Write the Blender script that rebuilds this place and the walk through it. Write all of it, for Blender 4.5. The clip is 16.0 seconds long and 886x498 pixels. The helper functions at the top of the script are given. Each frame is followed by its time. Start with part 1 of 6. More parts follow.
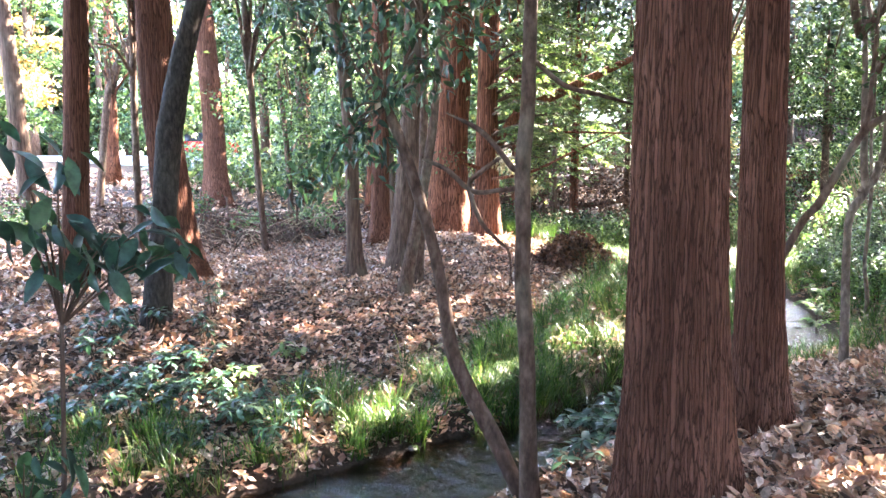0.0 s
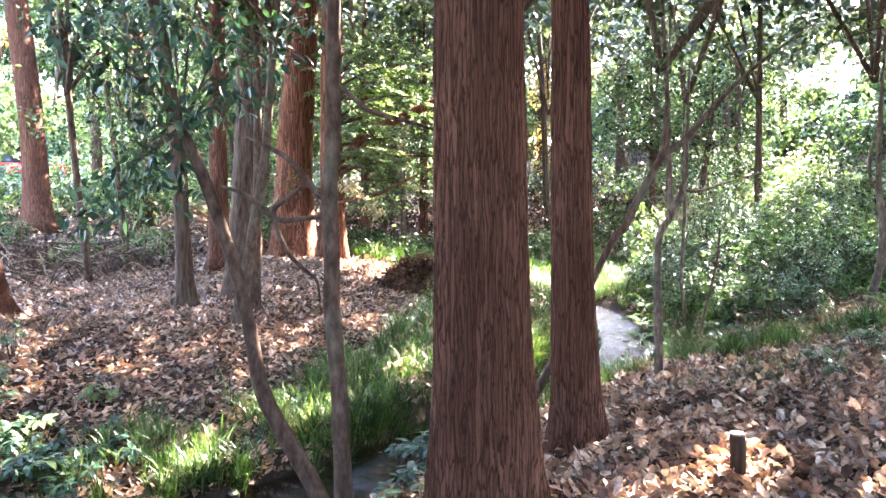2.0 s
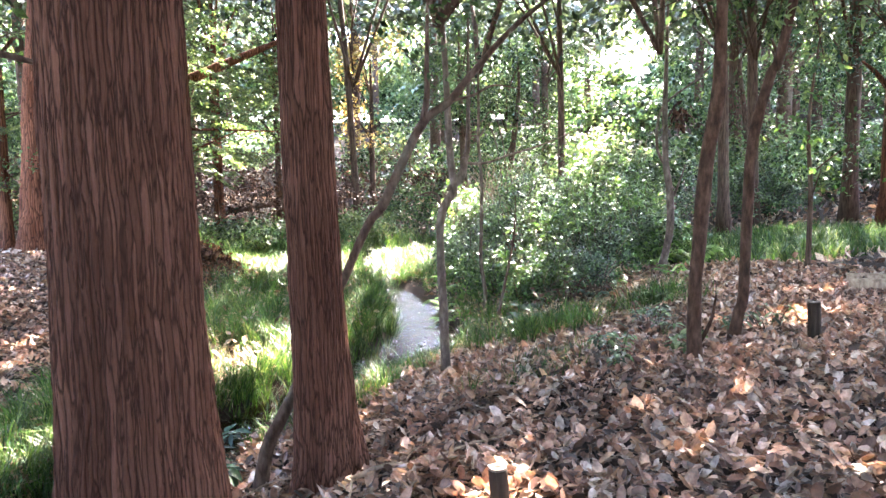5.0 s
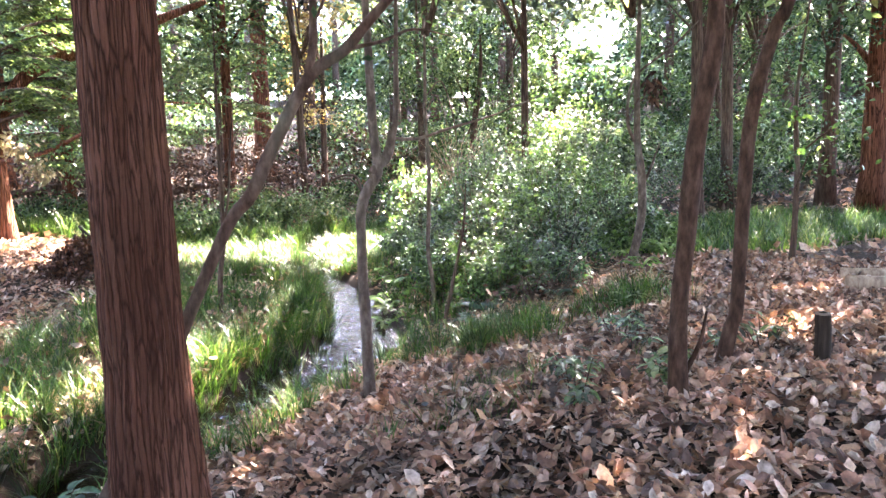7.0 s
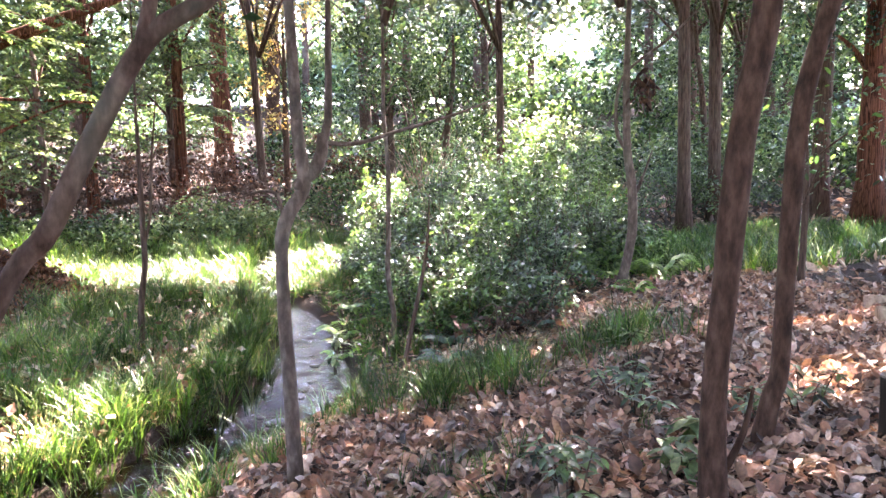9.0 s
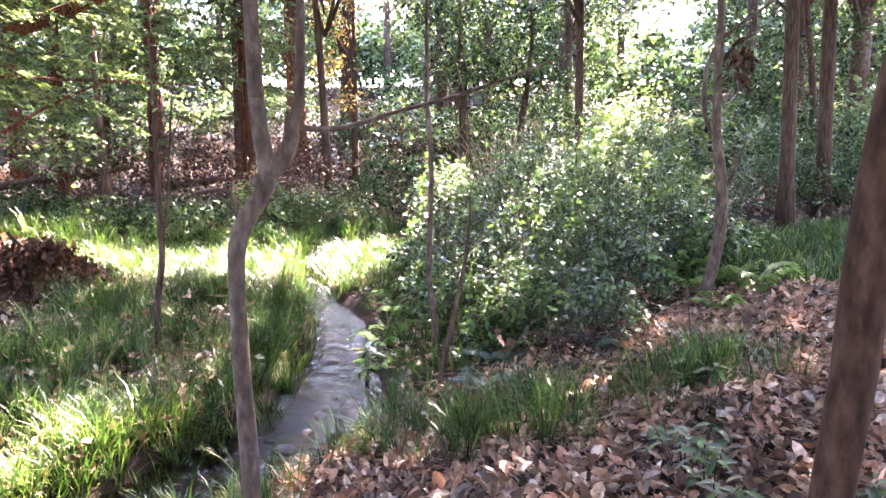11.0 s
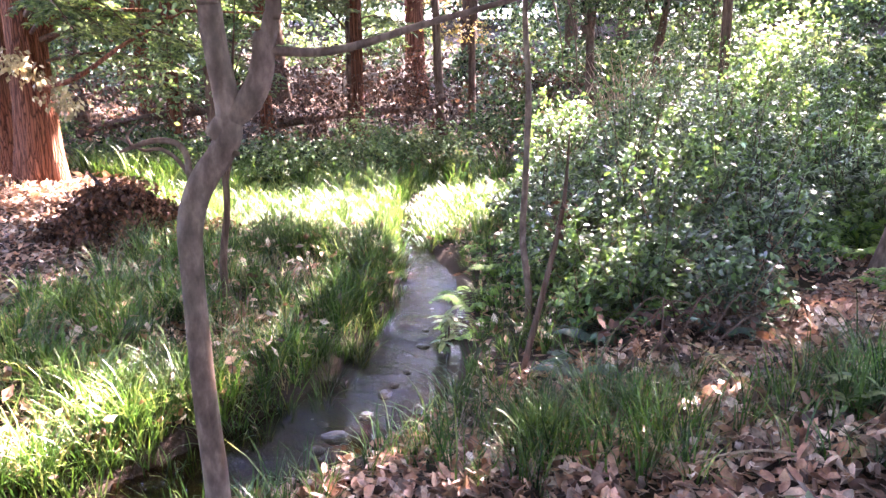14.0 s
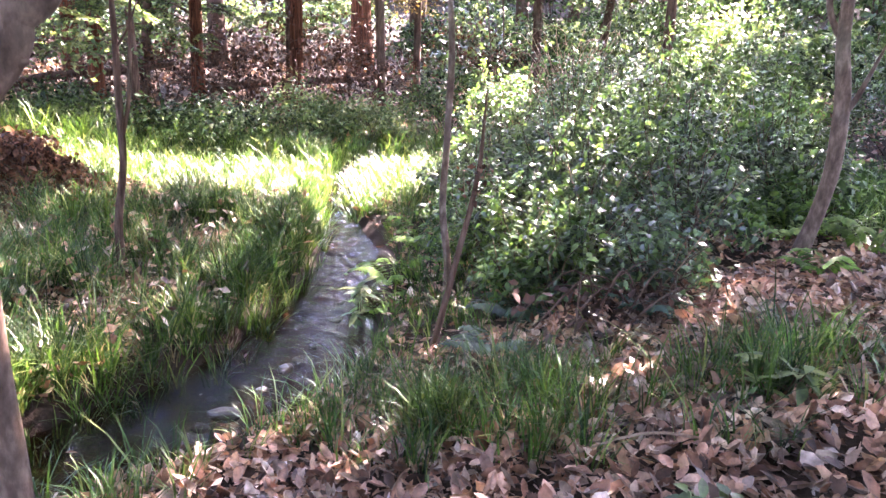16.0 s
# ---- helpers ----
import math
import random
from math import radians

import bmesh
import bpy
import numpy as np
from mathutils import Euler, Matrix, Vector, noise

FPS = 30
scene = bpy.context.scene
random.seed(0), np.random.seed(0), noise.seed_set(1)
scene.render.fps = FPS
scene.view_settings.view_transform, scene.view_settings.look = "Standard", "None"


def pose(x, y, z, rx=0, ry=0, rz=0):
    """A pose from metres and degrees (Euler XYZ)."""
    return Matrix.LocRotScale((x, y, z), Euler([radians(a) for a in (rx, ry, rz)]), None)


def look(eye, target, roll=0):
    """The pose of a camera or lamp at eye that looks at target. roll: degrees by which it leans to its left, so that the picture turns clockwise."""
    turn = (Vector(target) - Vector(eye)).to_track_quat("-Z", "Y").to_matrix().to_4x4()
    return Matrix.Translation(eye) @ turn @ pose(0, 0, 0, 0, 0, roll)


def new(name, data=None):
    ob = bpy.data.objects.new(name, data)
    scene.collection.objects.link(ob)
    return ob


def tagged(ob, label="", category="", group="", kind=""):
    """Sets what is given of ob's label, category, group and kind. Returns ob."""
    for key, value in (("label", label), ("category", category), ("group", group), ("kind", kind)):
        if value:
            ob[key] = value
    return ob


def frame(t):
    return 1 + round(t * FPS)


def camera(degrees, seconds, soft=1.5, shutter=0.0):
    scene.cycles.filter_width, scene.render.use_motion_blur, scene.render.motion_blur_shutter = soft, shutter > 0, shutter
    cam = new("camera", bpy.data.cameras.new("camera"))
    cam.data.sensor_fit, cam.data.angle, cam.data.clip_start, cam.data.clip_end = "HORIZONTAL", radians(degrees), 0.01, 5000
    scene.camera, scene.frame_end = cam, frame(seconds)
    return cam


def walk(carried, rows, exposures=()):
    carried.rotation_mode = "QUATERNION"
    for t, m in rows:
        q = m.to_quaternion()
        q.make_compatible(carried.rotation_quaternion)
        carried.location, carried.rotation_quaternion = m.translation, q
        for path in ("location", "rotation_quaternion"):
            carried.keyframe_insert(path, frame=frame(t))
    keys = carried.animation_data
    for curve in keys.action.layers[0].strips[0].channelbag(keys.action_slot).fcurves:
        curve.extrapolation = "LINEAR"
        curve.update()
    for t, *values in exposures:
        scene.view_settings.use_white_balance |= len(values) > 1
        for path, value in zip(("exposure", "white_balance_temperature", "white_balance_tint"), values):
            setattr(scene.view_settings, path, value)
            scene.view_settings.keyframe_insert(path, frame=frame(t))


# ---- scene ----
cam = camera(64.5, 16.0)
METRES, EYE, TILT, LEAN, TURN = 8.0, 1.5, -5.0, 0.0, 0.0
ROWS = [
    (0.0, 0.0, 0.0, 0.0, 0.0, 0.0, -0.0),
    (0.5, 0.0089, 0.0045, 0.0028, -2.04, 0.53, 0.33),
    (1.0, 0.0196, 0.009, 0.0046, -5.2, 1.0, 0.74),
    (1.5, 0.0325, 0.0142, 0.0062, -8.2, 1.22, 1.17),
    (2.0, 0.0491, 0.0167, 0.0063, -11.14, 1.61, 1.44),
    (2.5, 0.0669, 0.0195, 0.0051, -14.67, 1.14, 1.39),
    (3.0, 0.086, 0.0332, 0.0044, -18.61, -0.38, 2.32),
    (3.5, 0.106, 0.0565, 0.0056, -20.09, 0.25, 2.51),
    (4.0, 0.1285, 0.0799, 0.0074, -24.59, -0.45, 3.49),
    (6.5, 0.2767, 0.2538, 0.0234, -25.03, -1.01, 3.73),
    (7.0, 0.3077, 0.2902, 0.0257, -27.35, -2.42, 3.59),
    (7.5, 0.3323, 0.332, 0.0315, -29.37, -0.42, 4.06),
    (8.0, 0.3553, 0.3685, 0.0342, -30.19, -1.92, 4.51),
    (10.5, 0.5041, 0.519, 0.0561, -25.94, -1.6, 1.43),
    (11.0, 0.5295, 0.5407, 0.0586, -22.18, -3.0, 2.58),
    (11.5, 0.547, 0.571, 0.0609, -20.04, -3.09, 1.47),
    (12.0, 0.5608, 0.5952, 0.0595, -18.69, -6.14, 0.6),
    (12.5, 0.5831, 0.615, 0.0611, -13.79, -5.92, -0.35),
    (13.0, 0.6028, 0.6301, 0.0636, -11.29, -7.7, -0.23),
    (13.5, 0.614, 0.6492, 0.0686, -12.59, -6.18, 0.33),
    (14.0, 0.6232, 0.6666, 0.0689, -11.59, -7.68, 1.84),
    (14.5, 0.6429, 0.6784, 0.0686, -10.19, -7.33, 0.73),
    (15.0, 0.6566, 0.6888, 0.0612, -10.32, -8.06, -0.13),
    (15.5, 0.6651, 0.6961, 0.0549, -11.29, -8.48, -0.34),
    (16.0, 0.6723, 0.7026, 0.0481, -15.31, -9.28, -0.43),
]
walk(cam, [(t, pose(0, 0, EYE, TILT, LEAN, TURN) @ pose(METRES * x, METRES * y, METRES * z, 90 + pitch, roll, yaw)) for t, x, y, z, yaw, pitch, roll in ROWS],
     [(0.0, 7.02, 6560, 18), (3.5, 7.06, 6560, 18), (7.5, 6.93, 6640, 24), (12.0, 6.95, 6600, 36), (16.0, 7.1, 6550, 39)])

# ---- the lie of the land ----
# stream: centre x, y, half width, water level
STREAM = np.array([
    (-9.0, 2.6, 0.6, -1.22), (-4.0, 4.0, 0.7, -1.16), (-1.3, 5.15, 0.75, -1.1), (0.2, 6.3, 0.7, -1.08), (1.5, 7.55, 0.45, -1.06), (2.4, 8.55, 0.4, -1.02),
    (3.6, 9.45, 0.4, -0.97), (4.62, 10.1, 0.58, -0.94), (5.5, 10.85, 0.62, -0.91), (6.0, 11.95, 0.54, -0.86), (6.45, 13.3, 0.42, -0.76),
    (6.5, 15.0, 0.3, -0.6), (6.7, 16.9, 0.16, -0.46), (7.6, 18.6, 0.28, -0.36), (9.4, 20.0, 0.28, -0.28), (14.0, 22.0, 0.28, -0.15)])


def smooth_line(line, steps):
    """A Catmull-Rom curve through the rows of line."""
    line = np.vstack([2 * line[:1] - line[1:2], line, 2 * line[-1:] - line[-2:-1]])
    out = []
    for i in range(1, len(line) - 2):
        a, b, c, d = line[i - 1], line[i], line[i + 1], line[i + 2]
        for u in np.arange(steps) / steps:
            out.append(0.5 * (2 * b + (c - a) * u + (2 * a - 5 * b + 4 * c - d) * u * u + (3 * b - a - 3 * c + d) * u ** 3))
    return np.array(out + [line[-2]])


BROOK = smooth_line(STREAM, 6)


def step01(u):
    u = np.clip(u, 0, 1)
    return u * u * (3 - 2 * u)


def brook(x, y):
    """Distance from the water's edge (negative in the stream), side (+1: right bank), water level."""
    x, y = np.atleast_1d(np.asarray(x, float)), np.atleast_1d(np.asarray(y, float))
    best, side, level = np.full(x.shape, 1e9), np.zeros(x.shape), np.zeros(x.shape)
    for a, b in zip(BROOK[:-1], BROOK[1:]):
        d = b[:2] - a[:2]
        u = np.clip(((x - a[0]) * d[0] + (y - a[1]) * d[1]) / (d @ d), 0, 1)
        px, py = x - a[0] - u * d[0], y - a[1] - u * d[1]
        r = np.hypot(px, py) - (a[2] + u * (b[2] - a[2]))
        near = r < best
        best, level = np.where(near, r, best), np.where(near, a[3] + u * (b[3] - a[3]), level)
        side = np.where(near, np.sign(d[1] * px - d[0] * py), side)
    return best, side, level


def wobble(x, y, size, seed=0.0):
    """Cheap rolling unevenness, about -1 to 1."""
    x, y = x / size + seed, y / size + 2.7 * seed
    return (np.sin(x * 1.3 + 1.7 * np.sin(y * 0.9)) + np.sin(y * 1.7 + 1.3 * np.sin(x * 1.1 + 2)) + np.sin((x + y) * 2.3 + np.sin(x - y))) / 3


def land(x, y):
    x, y = np.atleast_1d(np.asarray(x, float)), np.atleast_1d(np.asarray(y, float))
    d, side, level = brook(x, y)
    r = np.hypot(x - 4, y - 3)
    hill = 0.12 * np.logaddexp(0, (r - 18.0) * 0.8) / 0.8
    hill = 5 * np.tanh(hill / 5) + 4.5 * np.tanh(0.15 * np.clip(r - 32, 0, None) / 4.5) * step01((x + 8) / 10)
    right = -0.1 + 0.1 * np.exp(-((x / 3) ** 2 + (y / 3) ** 2)) + hill
    left = -0.17 + hill + 0.025 * np.clip(d - 3, 0, 8) + 0.42 * np.exp(-((x - 0.6) / 3.2) ** 2 - ((y - 17.6) / 2.6) ** 2)
    bank_r = level + 0.12 + (right - level - 0.12) * step01((d + 0.1) / 4.2) ** 0.8
    bank_l = level + 0.16 + (left - level - 0.16) * step01((d + 0.1) / 5.0) ** 0.85
    up = np.where(side > 0, bank_r, bank_l)
    bed = level - 0.14 + 0.26 * step01((d + 0.25) / 0.4)
    h = np.where(d < 0.15, np.minimum(bed, up + 0.02), up)
    rough = step01((d - 0.1) / 0.8)
    return h + rough * (0.035 * wobble(x, y, 0.9) + 0.02 * wobble(x, y, 0.33, 5.0))

# ---- world, sun ----
SUN_TO = Vector((0.80 * math.cos(radians(38)), 0.60 * math.cos(radians(38)), math.sin(radians(38))))
world = bpy.data.worlds.new("sky")
scene.world = world
world.use_nodes = True
wn = world.node_tree.nodes
sky = wn.new("ShaderNodeTexSky")
sky.sky_type, sky.sun_disc, sky.sun_elevation = "NISHITA", False, radians(38)
sky.sun_rotation = math.atan2(SUN_TO.x, SUN_TO.y)
wn["Background"].inputs["Strength"].default_value = 0.085
world.node_tree.links.new(sky.outputs[0], wn["Background"].inputs["Color"])
sun_data = bpy.data.lights.new("sun", "SUN")
sun_data.energy, sun_data.angle, sun_data.color = 2.8, radians(0.6), (1.0, 0.93, 0.8)
sun = new("sun", sun_data)
sun.matrix_world = look(SUN_TO * 60, (0, 0, 0))

# ---- materials ----


def material(name, build):
    m = bpy.data.materials.new(name)
    m.use_nodes = True
    t = m.node_tree
    build(t, t.nodes["Principled BSDF"], t.nodes["Material Output"])
    return m


def node(t, kind, **inputs):
    n = t.nodes.new(kind)
    for k, v in inputs.items():
        n.inputs[k.replace("_", " ")].default_value = v
    return n


def ramp(t, fac, stops):
    n = t.nodes.new("ShaderNodeValToRGB")
    while len(n.color_ramp.elements) < len(stops):
        n.color_ramp.elements.new(0.5)
    for e, (p, c) in zip(n.color_ramp.elements, stops):
        e.position, e.color = p, (*c, 1)
    t.links.new(fac, n.inputs[0])
    return n.outputs[0]


def bump(t, height, bsdf, strength, distance):
    n = node(t, "ShaderNodeBump", Strength=strength, Distance=distance)
    t.links.new(height, n.inputs["Height"])
    t.links.new(n.outputs[0], bsdf.inputs["Normal"])


def place(t, scale):
    c, m = t.nodes.new("ShaderNodeTexCoord"), t.nodes.new("ShaderNodeMapping")
    m.inputs["Scale"].default_value = scale
    t.links.new(c.outputs["Object"], m.inputs["Vector"])
    return m.outputs[0]


def grain(t, scale, size=1.0, detail=4.0, rough=0.6):
    n = node(t, "ShaderNodeTexNoise", Scale=size, Detail=detail, Roughness=rough)
    t.links.new(place(t, scale), n.inputs["Vector"])
    return n.outputs["Fac"]


def mixed(t, fac, a, b, how="MIX"):
    n = t.nodes.new("ShaderNodeMix")
    n.data_type, n.blend_type = "RGBA", how
    for k, v in ((0, fac), (6, a), (7, b)):
        if isinstance(v, (int, float)):
            n.inputs[k].default_value = v
        elif isinstance(v, tuple):
            n.inputs[k].default_value = (*v, 1)
        else:
            t.links.new(v, n.inputs[k])
    return n.outputs[2]


def bark(name, dark, mid, pale, across=9.0, along=0.9, depth=0.012, moss=0.0):
    def build(t, b, out):
        strips = grain(t, (across, across, along), 2.2, 5, 0.62)
        fine = grain(t, (across * 4, across * 4, along * 6), 2.0, 4, 0.7)
        patch = grain(t, (1, 1, 0.6), 2.3, 3)
        col = ramp(t, strips, [(0.32, dark), (0.5, mid), (0.7, pale)])
        col = mixed(t, 0.38, col, ramp(t, fine, [(0.3, dark), (0.72, pale)]), "OVERLAY")
        if moss:
            col = mixed(t, ramp(t, patch, [(0.5, (0, 0, 0)), (0.75, (moss, moss, moss))]), col, (0.19, 0.21, 0.15))
        t.links.new(col, b.inputs["Base Color"])
        b.inputs["Roughness"].default_value = 0.92
        b.inputs["Specular IOR Level"].default_value = 0.1
        h = mixed(t, 0.35, strips, fine)
        bump(t, h, b, 0.9, depth)
    return material(name, build)


def strip_bark(name, dark, mid, pale, cells=55.0, stretch=0.085, depth=0.012):
    """Fibrous bark that peels in narrow upright strips with dark furrows between them."""
    def build(t, b, out):
        warp = t.nodes.new("ShaderNodeTexNoise")
        warp.inputs["Scale"].default_value, warp.inputs["Detail"].default_value = 3.0, 2.0
        t.links.new(place(t, (1, 1, 0.7)), warp.inputs["Vector"])
        add = t.nodes.new("ShaderNodeVectorMath")
        add.operation = "MULTIPLY_ADD"
        add.inputs[1].default_value = (0.05, 0.05, 0.05)
        t.links.new(warp.outputs["Color"], add.inputs[0])
        t.links.new(place(t, (1, 1, stretch)), add.inputs[2])
        edge, cell = t.nodes.new("ShaderNodeTexVoronoi"), t.nodes.new("ShaderNodeTexVoronoi")
        edge.feature = "DISTANCE_TO_EDGE"
        for v in (edge, cell):
            v.inputs["Scale"].default_value = cells
            t.links.new(add.outputs[0], v.inputs["Vector"])
        own = t.nodes.new("ShaderNodeSeparateColor")
        t.links.new(cell.outputs["Color"], own.inputs[0])
        fibre = grain(t, (120, 120, 5), 1.6, 4, 0.7)
        broad = grain(t, (2.5, 2.5, 0.8), 1.0, 3)
        col = ramp(t, own.outputs[0], [(0.0, mid), (0.55, tuple((a + c) / 2 for a, c in zip(mid, pale))), (1.0, pale)])
        col = mixed(t, 1.0, col, ramp(t, fibre, [(0.3, (0.72, 0.7, 0.68)), (0.7, (1.15, 1.15, 1.15))]), "MULTIPLY")
        col = mixed(t, 1.0, col, ramp(t, broad, [(0.35, (0.72, 0.7, 0.7)), (0.65, (1.15, 1.15, 1.15))]), "MULTIPLY")
        furrow = ramp(t, edge.outputs["Distance"], [(0.01, (0.0, 0.0, 0.0)), (0.14, (1, 1, 1))])
        t.links.new(mixed(t, furrow, dark, col), b.inputs["Base Color"])
        b.inputs["Roughness"].default_value = 0.95
        b.inputs["Specular IOR Level"].default_value = 0.05
        height = mixed(t, 0.25, ramp(t, edge.outputs["Distance"], [(0.0, (0, 0, 0)), (0.3, (1, 1, 1))]), fibre)
        bump(t, height, b, 1.0, depth)
    return material(name, build)


CYPRESS_BARK = strip_bark("cypress_bark", (0.03, 0.0125, 0.0085), (0.085, 0.036, 0.023), (0.135, 0.062, 0.042), 40, 0.03, 0.02)
CYPRESS_FAR = strip_bark("cypress_bark_far", (0.03, 0.011, 0.007), (0.10, 0.036, 0.02), (0.165, 0.07, 0.042), 26, 0.035, 0.018)
GREY_BARK = bark("smooth_grey_bark", (0.034, 0.019, 0.013), (0.078, 0.046, 0.033), (0.14, 0.092, 0.068), 9, 4.0, 0.004, 0.22)
BROWN_BARK = bark("brown_bark", (0.032, 0.019, 0.013), (0.078, 0.047, 0.034), (0.145, 0.095, 0.07), 12, 1.6, 0.008, 0.12)
TWIN_BARK = bark("reddish_smooth_bark", (0.02, 0.0105, 0.007), (0.058, 0.03, 0.0195), (0.115, 0.065, 0.044), 8, 3.0, 0.005)
PALE_BARK = bark("pale_grey_bark", (0.05, 0.034, 0.026), (0.1, 0.069, 0.053), (0.18, 0.135, 0.108), 9, 4.0, 0.004, 0.2)
DARK_BARK = bark("dark_mottled_bark", (0.013, 0.010, 0.009), (0.03, 0.024, 0.02), (0.06, 0.048, 0.04), 12, 5.0, 0.006, 0.05)
DEAD_WOOD = bark("dead_wood", (0.12, 0.085, 0.06), (0.25, 0.18, 0.13), (0.4, 0.31, 0.23), 6, 1.2, 0.006)


def leaf(name, stops, through_light, rough=0.45, spec=0.5):
    """A leaf that lets light through; each leaf takes its own tint out of stops."""
    def build(t, b, out):
        g = t.nodes.new("ShaderNodeNewGeometry")
        n = len(stops)
        col = ramp(t, g.outputs["Random Per Island"], [(i / max(1, n - 1), c) for i, c in enumerate(stops)])
        # tone varies widely, fine and in clumps, to put shaded depth into the colour
        shade_mottle = ramp(t, grain(t, (1, 1, 1), 22, 3), [(0.3, (0.4, 0.4, 0.4)), (0.7, (1.2, 1.2, 1.18))])
        col = mixed(t, 1.0, col, shade_mottle, "MULTIPLY")
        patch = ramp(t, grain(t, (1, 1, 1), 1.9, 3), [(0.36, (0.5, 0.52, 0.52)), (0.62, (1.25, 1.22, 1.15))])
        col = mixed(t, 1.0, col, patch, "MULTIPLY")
        t.links.new(col, b.inputs["Base Color"])
        b.inputs["Roughness"].default_value = rough
        b.inputs["Specular IOR Level"].default_value = spec
        tr, mix = t.nodes.new("ShaderNodeBsdfTranslucent"), t.nodes.new("ShaderNodeMixShader")
        t.links.new(mixed(t, 1.0, col, (1.3, 1.3, 1.0), "MULTIPLY"), tr.inputs["Color"])
        mix.inputs[0].default_value = through_light
        t.links.new(b.outputs[0], mix.inputs[1])
        t.links.new(tr.outputs[0], mix.inputs[2])
        t.links.new(mix.outputs[0], out.inputs["Surface"])
    return material(name, build)


# many darkest stops are lowered to paint the shade between leaves
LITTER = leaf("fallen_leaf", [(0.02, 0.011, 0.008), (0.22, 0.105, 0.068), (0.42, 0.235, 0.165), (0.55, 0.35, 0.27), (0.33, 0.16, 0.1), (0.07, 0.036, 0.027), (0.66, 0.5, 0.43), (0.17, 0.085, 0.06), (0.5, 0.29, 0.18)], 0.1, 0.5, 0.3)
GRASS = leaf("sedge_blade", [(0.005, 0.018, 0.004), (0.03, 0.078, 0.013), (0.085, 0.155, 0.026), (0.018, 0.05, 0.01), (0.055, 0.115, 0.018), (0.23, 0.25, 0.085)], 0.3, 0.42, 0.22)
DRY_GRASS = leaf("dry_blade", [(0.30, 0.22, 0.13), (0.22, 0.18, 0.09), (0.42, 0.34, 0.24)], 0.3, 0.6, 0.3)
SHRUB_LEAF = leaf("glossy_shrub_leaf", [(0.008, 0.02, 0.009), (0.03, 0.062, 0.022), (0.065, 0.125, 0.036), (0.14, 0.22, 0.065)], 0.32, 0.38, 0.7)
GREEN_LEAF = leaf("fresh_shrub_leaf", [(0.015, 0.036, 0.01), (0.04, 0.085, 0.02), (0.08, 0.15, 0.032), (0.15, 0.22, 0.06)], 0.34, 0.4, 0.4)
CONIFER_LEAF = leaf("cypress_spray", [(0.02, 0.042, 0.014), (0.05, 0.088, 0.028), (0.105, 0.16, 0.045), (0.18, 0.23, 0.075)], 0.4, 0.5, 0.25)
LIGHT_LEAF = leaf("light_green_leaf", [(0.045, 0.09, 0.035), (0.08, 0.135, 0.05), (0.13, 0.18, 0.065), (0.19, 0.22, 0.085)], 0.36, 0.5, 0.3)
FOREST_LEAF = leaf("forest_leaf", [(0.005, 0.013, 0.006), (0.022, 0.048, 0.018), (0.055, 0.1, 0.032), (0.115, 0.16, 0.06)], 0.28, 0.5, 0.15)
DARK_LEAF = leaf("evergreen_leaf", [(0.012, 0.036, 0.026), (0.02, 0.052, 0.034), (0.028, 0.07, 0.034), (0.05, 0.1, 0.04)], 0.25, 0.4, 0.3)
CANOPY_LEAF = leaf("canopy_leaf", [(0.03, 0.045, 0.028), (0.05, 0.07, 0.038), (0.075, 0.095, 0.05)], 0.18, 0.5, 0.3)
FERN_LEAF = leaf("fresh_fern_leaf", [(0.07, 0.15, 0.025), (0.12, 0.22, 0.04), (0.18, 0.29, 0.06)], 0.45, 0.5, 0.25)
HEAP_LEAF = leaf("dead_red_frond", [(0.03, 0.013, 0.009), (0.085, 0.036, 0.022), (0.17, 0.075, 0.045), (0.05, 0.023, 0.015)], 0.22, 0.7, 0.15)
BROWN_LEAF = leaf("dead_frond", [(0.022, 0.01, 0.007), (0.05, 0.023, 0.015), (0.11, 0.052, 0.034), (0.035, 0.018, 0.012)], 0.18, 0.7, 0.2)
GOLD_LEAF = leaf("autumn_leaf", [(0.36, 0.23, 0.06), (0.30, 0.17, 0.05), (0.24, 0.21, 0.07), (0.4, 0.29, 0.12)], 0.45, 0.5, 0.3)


def soil(t, b, out):
    a, c = grain(t, (1, 1, 1), 1.1, 5), grain(t, (1, 1, 1), 34, 5, 0.7)
    col = mixed(t, 0.6, ramp(t, a, [(0.35, (0.009, 0.006, 0.0045)), (0.65, (0.028, 0.018, 0.013))]), ramp(t, c, [(0.3, (0.012, 0.008, 0.005)), (0.7, (0.06, 0.04, 0.03))]))
    t.links.new(col, b.inputs["Base Color"])
    b.inputs["Roughness"].default_value = 0.95
    b.inputs["Specular IOR Level"].default_value = 0.1
    bump(t, c, b, 0.9, 0.03)


SOIL = material("leaf_mould_soil", soil)


